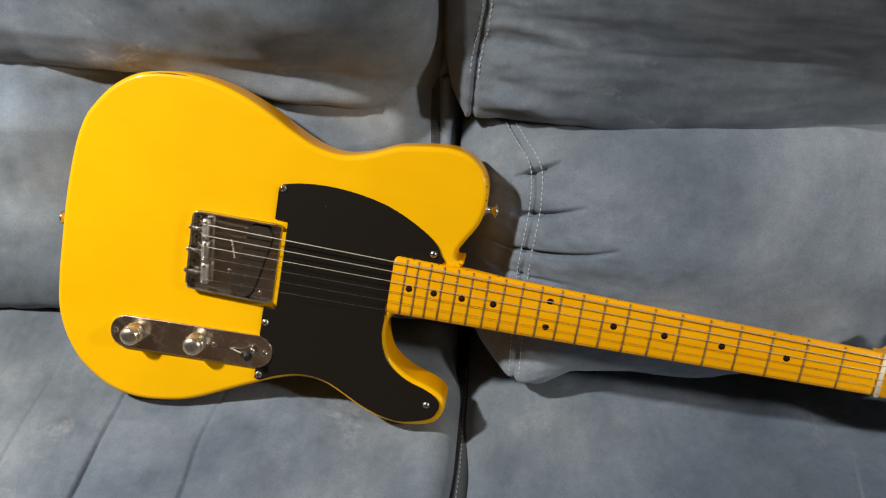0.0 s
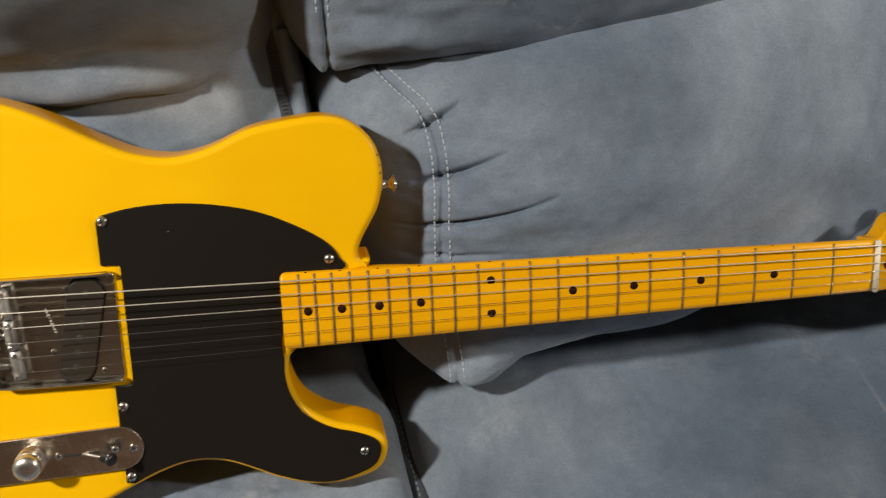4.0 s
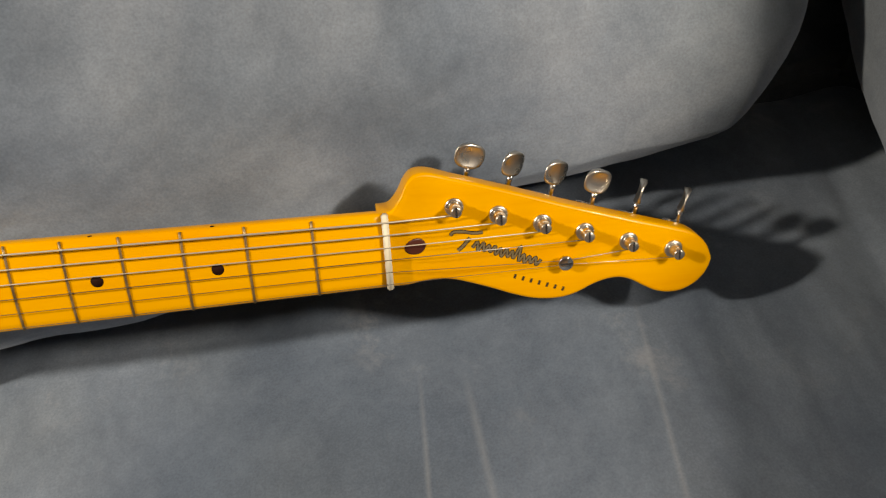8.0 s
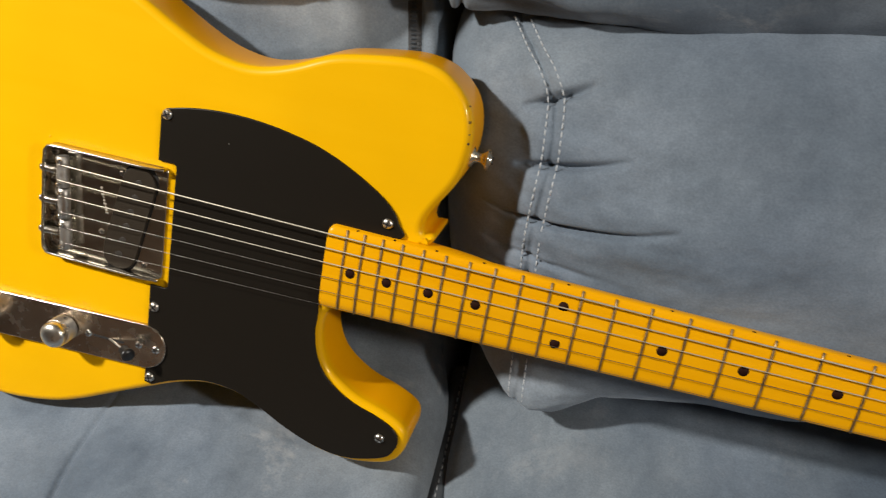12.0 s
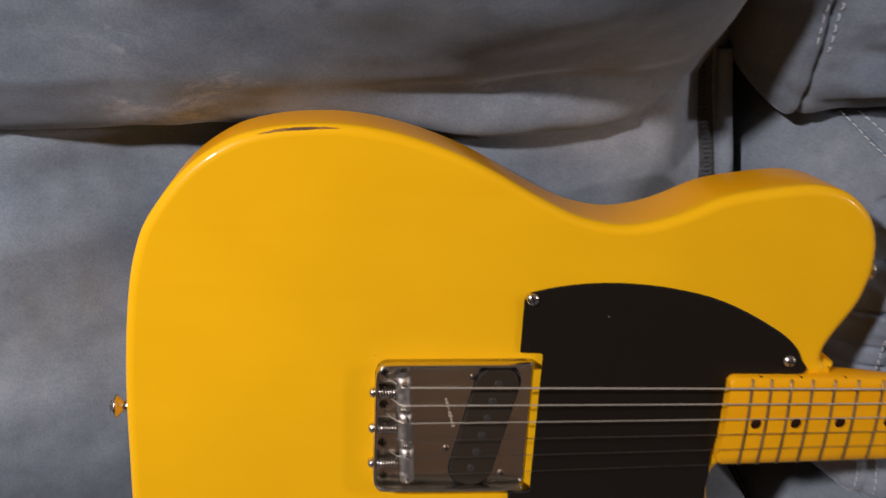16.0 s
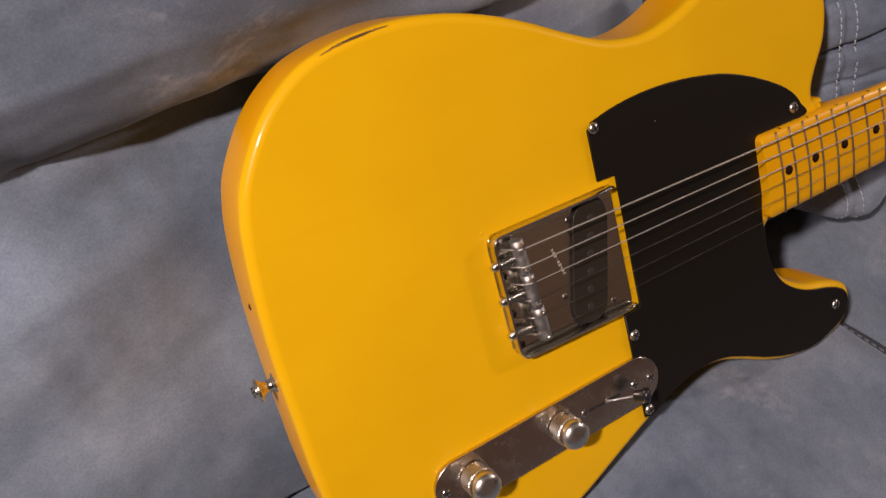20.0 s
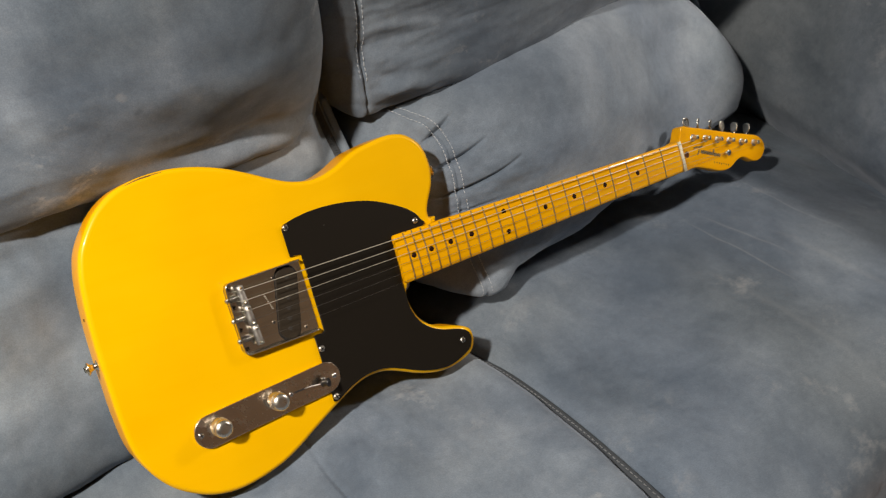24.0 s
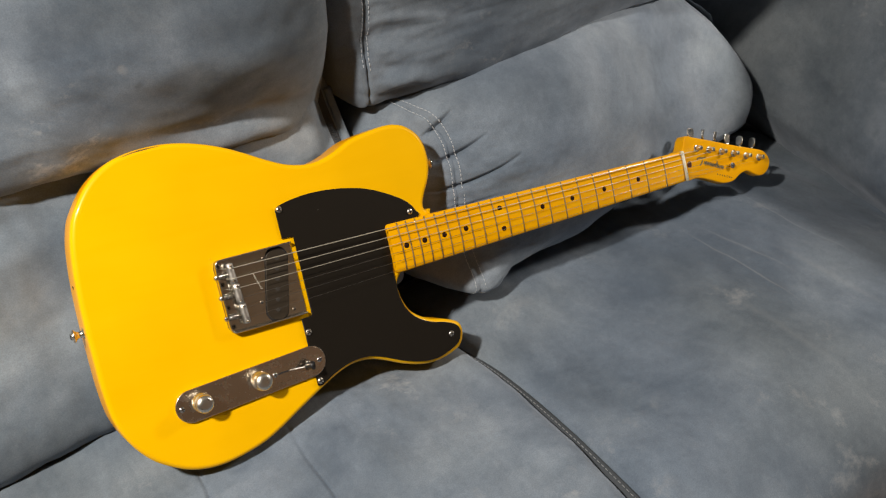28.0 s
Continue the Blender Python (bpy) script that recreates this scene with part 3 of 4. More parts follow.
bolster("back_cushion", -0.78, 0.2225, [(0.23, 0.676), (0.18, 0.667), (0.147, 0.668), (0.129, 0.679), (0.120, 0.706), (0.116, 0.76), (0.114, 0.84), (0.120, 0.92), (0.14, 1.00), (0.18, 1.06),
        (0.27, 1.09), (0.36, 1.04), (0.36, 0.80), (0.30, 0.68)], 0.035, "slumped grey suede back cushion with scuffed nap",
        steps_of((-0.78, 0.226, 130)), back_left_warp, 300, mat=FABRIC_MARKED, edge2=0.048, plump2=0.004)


def back_right_warp(q, n):
    r = wrinkle(q.x, q.y, q.z, 0.007, 5.0) + wrinkle(q.x, q.y, q.z, 0.003, 20.0, (0.7, 1, 1.8)) * (0.6 + near(q.x, 0.3, 0.08))
    r -= RELIEF[0] * 0.004 * near(q.x, float(np.interp(q.z, (0.69, 0.705, 0.733, 0.765, 0.80, 0.86), (0.2517, 0.2527, 0.2557, 0.2607, 0.2677, 0.2722))), 0.0026) if q.x < 0.3 else 0.0
    for zz, climb, length, depth in ((0.757, -0.24, 0.10, 0.004), (0.722, -0.09, 0.14, 0.010)):
        along = eased((q.x - 0.256) / 0.030) * max(0.0, 1 - (q.x - 0.258) / length) ** 0.8
        line = zz + climb * (q.x - 0.258)
        r += depth * along * (near(q.z, line, 0.0095) - 0.8 * near(q.z, line - 0.0165, 0.0085))
    swell = (0.022 + (0.040 + 0.090 * eased((q.x - 0.38) / 0.28)) * max(0.0, min(1.0, (q.z - 0.69) / 0.22))) * (1 - near(q.x, 0.25, 0.085))
    # its lower lip rolls forward over the lumbar cushion
    lip = 0.024 * max(0.0, min(1.0, (0.77 - q.z) / 0.07)) * max(0.0, min(1.0, (q.x - 0.228) / 0.018)) if q.y < 0.25 else 0.0
    return n * ((r + swell) if n.y < 0.3 else 0.0) + Vector((0, -lip - 0.012 * eased((q.x - 0.230) / 0.02), -0.25 * lip + (0.008 * max(0.0, min(1.0, (q.x - 0.27) / 0.1)) + 0.007 * eased((q.x - 0.38) / 0.25)) * max(0.0, min(1.0, (0.80 - q.z) / 0.08))))


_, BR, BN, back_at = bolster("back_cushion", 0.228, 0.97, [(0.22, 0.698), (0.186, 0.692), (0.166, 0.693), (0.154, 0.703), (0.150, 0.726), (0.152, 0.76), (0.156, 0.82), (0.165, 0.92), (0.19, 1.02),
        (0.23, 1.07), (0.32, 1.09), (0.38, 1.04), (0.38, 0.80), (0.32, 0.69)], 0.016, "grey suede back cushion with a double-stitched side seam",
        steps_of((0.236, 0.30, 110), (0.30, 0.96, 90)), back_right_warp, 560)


def arm_warp(q, n):
    """The arm turns a little in towards the front and rises towards the back."""
    return n * (wrinkle(q.x, q.y, q.z, 0.010, 4.0) + wrinkle(q.x, q.y, q.z, 0.003, 14.0)) + Vector((0.30 * q.y, 0, 0.055 * eased((q.y + 0.30) / 0.15) * eased((q.z - 0.58) / 0.16)))


bolster("armrest", -0.58, 0.42, [(1.04, 0.36), (0.995, 0.42), (0.972, 0.455), (0.970, 0.50), (0.988, 0.55), (1.022, 0.615), (1.068, 0.695), (1.13, 0.785), (1.21, 0.845), (1.31, 0.83), (1.38, 0.70), (1.40, 0.40), (1.25, 0.26), (1.10, 0.30)],
        0.06, "broad padded grey suede armrest of the sofa", steps_of((-0.58, 0.42, 70)), arm_warp, 160, along_y=True)


# ---- stitching ----
RELIEF[0] = 0.25
def nearest(surface, count, x, y, z):
    """The surface point of a cushion at x that lies nearest to (y, z), with its row."""
    gap = lambda k: (surface(x, k % count).yz - Vector((y, z))).length
    best = min(range(0, count, 10), key=gap)
    best = min(range(best - 10, best + 11), key=gap) % count
    return surface(x, best), best


def stitches(surface, normal, count, path, step=0.0052, length=0.0036, name="stitching", lift=0.0006, mat=None):
    """Short dashes of thread along a smooth line over a cushion."""
    line = resampled(spline(path, False, 6), 90, False)
    laid = [nearest(surface, count, *p) for p in line]
    outs = np.array([(0, *normal[k]) for _, k in laid])
    pts = np.array([tuple(p) for p, _ in laid])
    for _ in range(3):
        pts[1:-1] = (pts[:-2] + 2 * pts[1:-1] + pts[2:]) / 4
        outs[1:-1] = (outs[:-2] + 2 * outs[1:-1] + outs[2:]) / 4
    along = np.r_[0, np.cumsum(np.linalg.norm(np.diff(pts, axis=0), axis=1))]
    at = np.linspace(0, along[-1], max(2, int(along[-1] / step)) * 5 + 1)
    ends = np.stack([np.interp(at, along, col) for col in np.hstack([pts, outs]).T], 1)
    dashes = []
    for i in range(0, len(ends) - 5, 5):
        row = ends[i:i + 5]
        a, b = Vector(row[0][:3]), Vector(row[4][:3])
        n = Vector(row[2][3:]).normalized() * lift
        b = a + (b - a) * min(1.0, length / max(1e-6, (b - a).length))
        dashes.append(tube([a - n * 0.5, a + (b - a) * 0.2 + n, (a + b) / 2 + n * 1.15, a + (b - a) * 0.8 + n, b - n * 0.5], 0.0005, 6))
    return tagged(part(name, fused(*dashes), mat or THREAD, sofa), "pale grey topstitching", kind="stuff")


ROW_A = [(0.2851, 0.127, 0.6814), (0.296, 0.1041, 0.6762), (0.3062, 0.0882, 0.668), (0.3118, 0.0758, 0.6606), (0.3115, 0.0593, 0.6459), (0.3095, 0.0441, 0.63), (0.3050, 0.0308, 0.612),
         (0.3010, 0.0207, 0.5902), (0.2990, 0.0127, 0.574), (0.2960, -0.004, 0.53), (0.2930, -0.030, 0.495), (0.2915, -0.040, 0.470), (0.2915, -0.032, 0.452)]
ROW_B = [(x + 0.0105, y - 0.003, z + 0.0015) for x, y, z in ROW_A]
for row in (ROW_A, ROW_B):
    stitches(lumbar_at, LN, len(LR), row)
BACK_A = [(0.2735, 0.152, 0.98), (0.2725, 0.150, 0.92), (0.268, 0.152, 0.86), (0.2635, 0.152, 0.80), (0.2565, 0.151, 0.765), (0.2515, 0.152, 0.733), (0.2492, 0.156, 0.712), (0.2488, 0.158, 0.704)]
BACK_B = [(x + 0.0085, y - 0.002, z) for x, y, z in BACK_A]
for row in (BACK_A, BACK_B):
    stitches(back_at, BN, len(BR), row, 0.0060, 0.0040)

# a dark zip let into the end of the flat panel, beside a padded piping
LL_ring = resampled(spline(LUMBAR_LEFT, True, 10), 420)
LL_out = outward(LL_ring)


def panel_edge(x, out, low=0.545, high=0.704, count=40):
    """A smooth line down the end of the flat panel, held off its cloth."""
    line = []
    for z in np.linspace(high, low, count):
        p, k = nearest(lumbar_left_at, 420, x, 0.168 - (0.695 - z) * 0.62, z)
        line.append(tuple(p + Vector((0, *LL_out[k])) * out))
    line = np.array(line)
    for _ in range(4):
        line[1:-1] = (line[:-2] + 2 * line[1:-1] + line[2:]) / 4
    return line


zip_lines = [panel_edge(x, out) for x, out in ((0.2065, 0.0002), (0.2084, 0.0012), (0.2116, 0.0016), (0.2150, 0.0012), (0.2172, 0.0002))]
part("zip", loft([[line[k] for line in zip_lines] for k in range(40)], False, False, False), ZIP, sofa, "dark zip in the edge of the panel")
teeth = resampled(panel_edge(0.2116, 0.0020), 64, False)
tagged(part("zip_teeth", fused(*[block(*p, 0.0034, 0.0014, 0.0011) for p in teeth]), CORD, sofa, smooth=False), "dark zip teeth", kind="stuff")
part("piping", tube([tuple(p) for p in panel_edge(0.2240, 0.0012)], 0.0050, 14), FABRIC_LIT, sofa, "padded suede piping beside the zip")
part("base", block(0.30, 0.055, 0.1555, 2.2, 0.89, 0.311, 0.02), FABRIC, sofa, "grey suede covered sofa base", False)
part("backboard", block(0.28, 0.46, 0.55, 2.1, 0.16, 0.95, 0.03), FABRIC, sofa, "grey suede covered backboard", False)

# ---- the guitar ----
guitar = thing("electric_guitar", "butterscotch yellow electric guitar with black pickguard leaning on sofa", "guitar", GUITAR)
MM = 0.001
BASS = [(244, 27.5), (238.3, 33.5), (238.2, 42), (243.5, 53), (251, 65.5), (255.5, 76.5), (258, 92), (256.5, 108), (250.5, 121.5), (239, 132), (228, 136.7),
        (212, 138.5), (186, 135.5), (164, 131), (143, 121.8), (127, 116.6), (112, 114.5), (97, 116), (81.6, 120.3), (61.5, 129.8), (41.7, 140.5), (22, 149.8),
        (2, 157), (-17, 161.8), (-36, 164.4), (-55, 164.4), (-75.5, 162), (-96, 155.4), (-117.5, 139.7), (-136, 115.2), (-143.4, 96.8), (-147.6, 76.3), (-151, 45), (-152.7, 12)]
TREBLE = [(-153.2, -25), (-153.2, -55), (-150.6, -88), (-141.5, -114.3), (-127, -136.5), (-109, -152), (-89.6, -162.7), (-68, -168), (-45, -168), (-16, -163),
          (6.5, -154.9), (33, -142), (59.4, -129.3), (80, -120), (99, -114), (114.5, -113), (130, -115.6), (146, -122.4), (168, -133.5), (191, -141.2), (213, -143),
          (234, -139.3), (246, -133), (251.8, -121), (251, -110), (244, -103.5), (230, -97.5), (215, -93), (202, -86), (191, -76.5), (184.5, -64), (181.5, -50),
          (182.5, -38), (190, -29.5)]
body_line = resampled(spline(BASS + TREBLE, True, 8) * MM, 420)
RIM = 0.0054
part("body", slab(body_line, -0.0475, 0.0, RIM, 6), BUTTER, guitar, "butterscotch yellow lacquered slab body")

GUARD_LINE = [(62, 77.3), (76.5, 80.6), (93, 82.6), (109.5, 83), (126, 82), (143, 79.6), (164, 74.8), (185, 66.4), (207, 54.2), (218, 45), (223, 37), (225.5, 28), (190, 20),
              (178.8, -20), (178.8, -38), (178.4, -50), (181.3, -65), (188.2, -78.6), (199.8, -89), (213.5, -96), (228.5, -100.7), (240.6, -106.4), (246.2, -113.5), (245.2, -122.4),
              (237.6, -131.2), (213, -138.6), (191, -136.9), (168, -129.2), (146, -118.2), (130, -111.4), (114.5, -109), (99, -110.1), (80, -115.8), (64, -123.4)]
CORNERS = [(58.3, -122), (58.3, -46.5), (69.5, -46.5), (71, -45), (71.5, 40.5), (70, 42), (58.6, 42.3), (58.6, 73)]
guard_line = np.vstack([spline(GUARD_LINE, False, 5), np.array(CORNERS, float)]) * MM
part("pickguard", slab(guard_line, 0.0003, 0.0022, 0.0006, 2), GUARD, guitar, "single-ply black pickguard")


def screw(x, y, z, r, parent, turn=0.3, mat=CHROME, m=None):
    head = lathe([(r, -0.0012), (r, 0.0), (r * 0.86, r * 0.3), (r * 0.5, r * 0.48), (r * 0.08, r * 0.52)], 18)
    place = (m or Matrix()) @ pose(x, y, z, 0, 0, math.degrees(turn))
    head.transform(place)
    ob = part("screw", head, mat, parent)
    slot = block(0, 0, r * 0.47, r * 1.5, r * 0.26, r * 0.22)
    slot = fused(slot, block(0, 0, r * 0.47, r * 0.26, r * 1.5, r * 0.22))
    slot.transform(place)
    part("slot", slot, DARK, ob, smooth=False)
    return ob


for k, (x, y) in enumerate([(63, 73.6), (215.9, 36.1), (62.4, -62.4), (62.3, -117.6), (233.6, -116.5)]):
    screw(x * MM, y * MM, 0.0022, 0.0036, guitar, 0.4 + k, BRUSHED)

# neck: a lofted beam with a rounded back, then the flat head
SCALE_LEN = 0.648
TOP = 0.0095


def half_width(x):
    return 0.0211 + (0.0283 - 0.0211) * (0.648 - x) / (0.648 - 0.19)


def neck_ring(x, round_in=0.0):
    w = half_width(x) - round_in
    heel = max(0.0, min(1.0, (0.285 - x) / 0.05))
    depth = 0.0205 + 0.0015 * (0.648 - x) / 0.4
    pts = []
    for k in range(13):
        y = w - 0.0012 - (2 * w - 0.0024) * k / 12
        pts.append((x, y, TOP - y * y / (2 * 0.19)))
    edge = TOP - w * w / (2 * 0.19)
    pts.append((x, -w, edge - 0.0015))
    for k in range(1, 16):
        a = math.pi * k / 16
        c, s = math.cos(a), math.sin(a)
        e = 2 / (2.2 + 5 * heel)
        pts.append((x, -w * math.copysign(abs(c) ** e, c), edge - 0.004 - (depth - 0.004) * abs(s) ** e))
    pts.append((x, w, edge - 0.0015))
    return pts


rings = [neck_ring(0.1800 + 0.004 * (1 - math.cos(a)), 0.004 * (1 - math.sin(a))) for a in np.linspace(0, math.pi / 2, 6)]
rings += [neck_ring(x) for x in np.linspace(0.19, 0.650, 60)]
part("neck", loft(rings), MAPLE, guitar, "amber lacquered one-piece maple neck")

HEAD_TOP = [(646, 21.0), (652, 21.4), (655.5, 24), (659, 29), (661.5, 34), (665, 38.2), (669, 39.6), (676, 38.8), (688, 34.6), (703, 29.8), (718, 24.8), (733, 19.6), (748, 14.3),
            (764, 9.0), (780, 3.8), (796, -1.2), (811, -5.8), (820, -9), (826.5, -13.5), (830.7, -18.8), (832.6, -24), (832.8, -27.5)]
HEAD_LOW = [(646, -21.0), (652, -21.6), (659, -22.4), (667, -22.2), (676, -22.5), (685, -24), (694, -27), (706, -31.6), (718, -36.8), (730, -40.8), (741, -42.2), (750, -41.5),
            (757, -39.2), (764, -36), (772, -33.7), (780, -33.4), (787, -35.8), (794, -40.2), (801, -44), (809, -46), (817, -45.4), (824.5, -41.8), (829.7, -36.6), (832.2, -31.5), (832.8, -27.5)]
head_hi, head_lo = spline(HEAD_TOP, False, 8) * MM, spline(HEAD_LOW, False, 8) * MM
xs = np.r_[np.linspace(0.646, 0.70, 40), np.linspace(0.703, 0.80, 40), 0.8328 - 0.0328 * (1 - np.sin(np.linspace(0.05, 1.57, 26))) ** 1.3]


def face_z(x):
    """The face of the head falls gently away behind the nut."""
    t = max(0.0, min(1.0, (x - 0.650) / 0.036))
    return 0.0078 + (0.0010 - 0.0078) * (0.55 * t * (2 - t) + 0.45 * t * t * (3 - 2 * t))


rings = []
for x in xs:
    hi, lo = np.interp(x, head_hi[:, 0], head_hi[:, 1]), np.interp(x, head_lo[:, 0], head_lo[:, 1])
    top = face_z(x)
    low = -0.0125
    r = min(0.0022, (hi - lo) * 0.4)
    ring = []
    for a in np.linspace(0, math.pi / 2, 5):
        ring.append((x, hi - r * (1 - math.cos(a)), top - r * (1 - math.sin(a))))
    for f in np.linspace(0, 1, 10)[1:-1]:
        ring.append((x, hi - r + (lo - hi + 2 * r) * f, top))
    for a in np.linspace(math.pi / 2, 0, 5):
        ring.append((x, lo + r * (1 - math.cos(a)), top - r * (1 - math.sin(a))))
    for a in np.linspace(0, math.pi / 2, 4):
        ring.append((x, lo + r * (1 - math.cos(a)), low + r * (1 - math.sin(a))))
    for a in np.linspace(math.pi / 2, 0, 4):
        ring.append((x, hi - r * (1 - math.cos(a)), low + r * (1 - math.sin(a))))
    rings.append(ring)
part("headstock", loft(rings), MAPLE, guitar, "amber lacquered maple headstock with a scooped lower edge")


# ---- wear on the body's rim ----
RIM_N = outward(body_line)
BARE = material("bare_worn_wood", (0.10, 0.05, 0.015), 0.6)
GRIME = material("dark_chipped_edge", (0.26, 0.12, 0.015), 0.5)


CHIP = material("bare_dark_chip", (0.05, 0.022, 0.006), 0.7)


def worn(first, last, upper, name, mat, low, high, seed, lift, label=""):
    """A ragged worn strip on the rounded rim between two places along the body."""
    rng = random.Random(seed)
    ids = [k for k in range(len(body_line)) if min(first, last) < body_line[k][0] < max(first, last) and (body_line[k][1] > 0.08) == upper]
    ids.sort(key=lambda k: body_line[k][0])
    pts = resampled(np.array([(*body_line[k], *RIM_N[k]) for k in ids]), 26, False)
    rings = []
    for i, (x, y, nx, ny) in enumerate(pts):
        full = math.sin(math.pi * i / 25) ** 0.6
        mid = (low + high) / 2 + rng.uniform(-0.03, 0.03)
        half = (high - low) / 2 * full * rng.uniform(0.8, 1.1) + 0.01
        ring = []
        for a in np.linspace(mid - half, mid + half, 5):
            inset, z = RIM * (1 - math.sin(a)), -RIM * (1 - math.cos(a))
            ring.append((x - nx * (inset - lift * math.sin(a)), y - ny * (inset - lift * math.sin(a)), z + lift * math.cos(a)))
        rings.append(ring)
    return part(name, loft(rings, False, False, False), mat, guitar, label)


worn(-0.084, -0.040, True, "worn_edge", GRIME, 0.55, 0.86, 3, 0.00012, "dark worn strip on the lacquered rim")
worn(-0.070, -0.050, True, "bare_wood", BARE, 0.58, 0.8, 5, 0.0002)
for k, (x, y) in enumerate([(254.4, 118.5), (256.3, 109.0), (257.2, 101.5), (257.6, 96.0)]):
    part("paint_chip", lathe([(0.0006 + 0.0003 * (k % 2), -0.0002), (0.0005, 0.0001), (0.0001, 0.0001)], 7, pose(x * MM - 0.0012, y * MM, -0.0012, 0, 42, 10)), CHIP, guitar)
GRIT = material("grey_scratch", (0.16, 0.15, 0.13), 0.6)
part("guard_nick", lathe([(0.0005, 0.0), (0.0004, 0.0002), (0.0001, 0.0002)], 7, Matrix.Translation((0.1062, 0.0636, 0.00210))), GRIT, guitar)
part("paint_pimple", lathe([(0.0011, -0.0002), (0.0008, 0.0002), (0.0001, 0.0003)], 10, Matrix.Translation((-0.0209, 0.0405, 0.0))), BUTTER, guitar)

# frets, position dots, nut
for n in range(1, 22):
    x = SCALE_LEN * 2 ** (-n / 12)
    w = half_width(x) - 0.0006
    pts = [(x, y, TOP - y * y / 0.38 + 0.0003) for y in np.linspace(-w, w, 9)]
    part("fret", tube(pts, 0.00072, 8), FRET, guitar)


def dot(n, y):
    x = SCALE_LEN * (2 ** (-n / 12) + 2 ** (-(n - 1) / 12)) / 2
    part("position_dot", lathe([(0.00325, -0.001), (0.00325, 0.00012), (0.0001, 0.00018)], 20, Matrix.Translation((x, y, TOP - y * y / 0.38))), INLAY, guitar)


for n in (3, 5, 7, 9, 15, 17, 19, 21):
    dot(n, 0.0)
dot(12, 0.0125), dot(12, -0.0125)
part("nut", block(0.6497, 0, 0.0090, 0.0036, 0.0424, 0.0062, 0.0007), BONE, guitar, "slotted aged-white bone nut")
# side dots on the edge of the fingerboard
for n in (3, 5, 7, 9, 12, 15, 17, 19, 21):
    x = SCALE_LEN * (2 ** (-n / 12) + 2 ** (-(n - 1) / 12)) / 2
    part("side_dot", lathe([(0.0012, -0.0005), (0.0012, 0.0002), (0.0001, 0.0002)], 10, pose(x, half_width(x) - 0.0002, TOP - 0.0042, -90)), INLAY, guitar)

# truss rod plug behind the nut
plug = [(-5.6, 0), (-4.2, -2.7), (-0.8, -4.4), (3.2, -4.3), (5.6, -2.2), (6.2, 0), (5.6, 2.2), (3.2, 4.3), (-0.8, 4.4), (-4.2, 2.7)]
plug = spline(plug, True, 4) * MM
bm = loft([[(0.6645 + x * f, -0.0004 + y * f, face_z(0.6645 + x * f) + lift) for x, y in plug] for f, lift in ((1.0, -0.0008), (1.0, 0.00012), (0.8, 0.00028), (0.4, 0.0003), (0.05, 0.0003))])
part("neck_plug", bm, WALNUT, guitar, "dark walnut truss rod plug")

# ---- bridge ----
PLATE = [(-20.5, -33), (-20.5, 31), (-19, 35.5), (-14.5, 38), (62, 38.2), (65.5, 37.3), (66.2, 34.5), (66.2, -38), (65.4, -41), (62, -41.6), (-13.5, -40), (-18.5, -37.5)]
plate_line = np.array(PLATE, float) * MM
bridge = part("bridge", slab(plate_line, 0.0, 0.0016, 0.0005, 2), NICKEL, guitar, "worn nickel ashtray bridge with three barrel saddles")
# raised walls on three sides
WALL = [(65.5, 38.0), (40, 38.1), (10, 38.1), (-13.5, 38.0), (-17.6, 36.6), (-19.8, 33.6), (-20.3, 29), (-20.3, 10), (-20.3, -10), (-20.3, -30), (-19.7, -35.4), (-17.2, -38.6), (-12.5, -40.0), (20, -40.7), (65.5, -41.4)]
run = resampled(spline(WALL, False, 5) * MM, 90, False)
d = np.gradient(run, axis=0)
side = np.stack([d[:, 1], -d[:, 0]], 1) / np.linalg.norm(d, axis=1, keepdims=True)
inner = run - side * 0.0016 if np.dot(side[10], (0, -1)) < 0 else run + side * 0.0016
rings = []
for k in range(len(run)):
    o, i = run[k], inner[k]
    end = min(1.0, (k + 3) / 8, (len(run) + 2 - k) / 8)
    h = 0.0092 * (0.62 + 0.38 * end)
    rings.append([(o[0], o[1], 0.0008), (o[0], o[1], h - 0.0004), (o[0] * 0.75 + i[0] * 0.25, o[1] * 0.75 + i[1] * 0.25, h), (i[0] * 0.75 + o[0] * 0.25, i[1] * 0.75 + o[1] * 0.25, h), (i[0], i[1], h - 0.0004), (i[0], i[1], 0.0008)])
part("bridge_wall", loft(rings), NICKEL, bridge)

MAGNET = material("dull_magnet", (0.045, 0.040, 0.035), 0.5, 0.3)
COIL = material("brown_black_fibre", (0.026, 0.019, 0.012), 0.5, Specular_IOR_Level=0.3)
# pickup: a slanted black coil former with six magnets
a, b = Vector((0.0470, 0.0225)), Vector((0.0355, -0.0275))
axis = (a - b).normalized()
cross = Vector((-axis.y, axis.x))
cap = [a + 0.0122 * (math.cos(t) * axis + math.sin(t) * cross) for t in np.linspace(-math.pi / 2, math.pi / 2, 15)]
cap += [b + 0.0122 * (-math.cos(t) * axis - math.sin(t) * cross) for t in np.linspace(-math.pi / 2, math.pi / 2, 15)]
pickup = part("pickup", slab(np.array([tuple(p) for p in cap]), 0.0010, 0.0042, 0.0004, 3), COIL, bridge, "black pickup with six pole pieces")
gap_line = np.array([tuple((a + b) / 2 + (p - (a + b) / 2) * 1.07) for p in cap])
part("pickup_hole", slab(gap_line, 0.0012, 0.00185, 0.0001, 1), DARK, bridge, smooth=False)
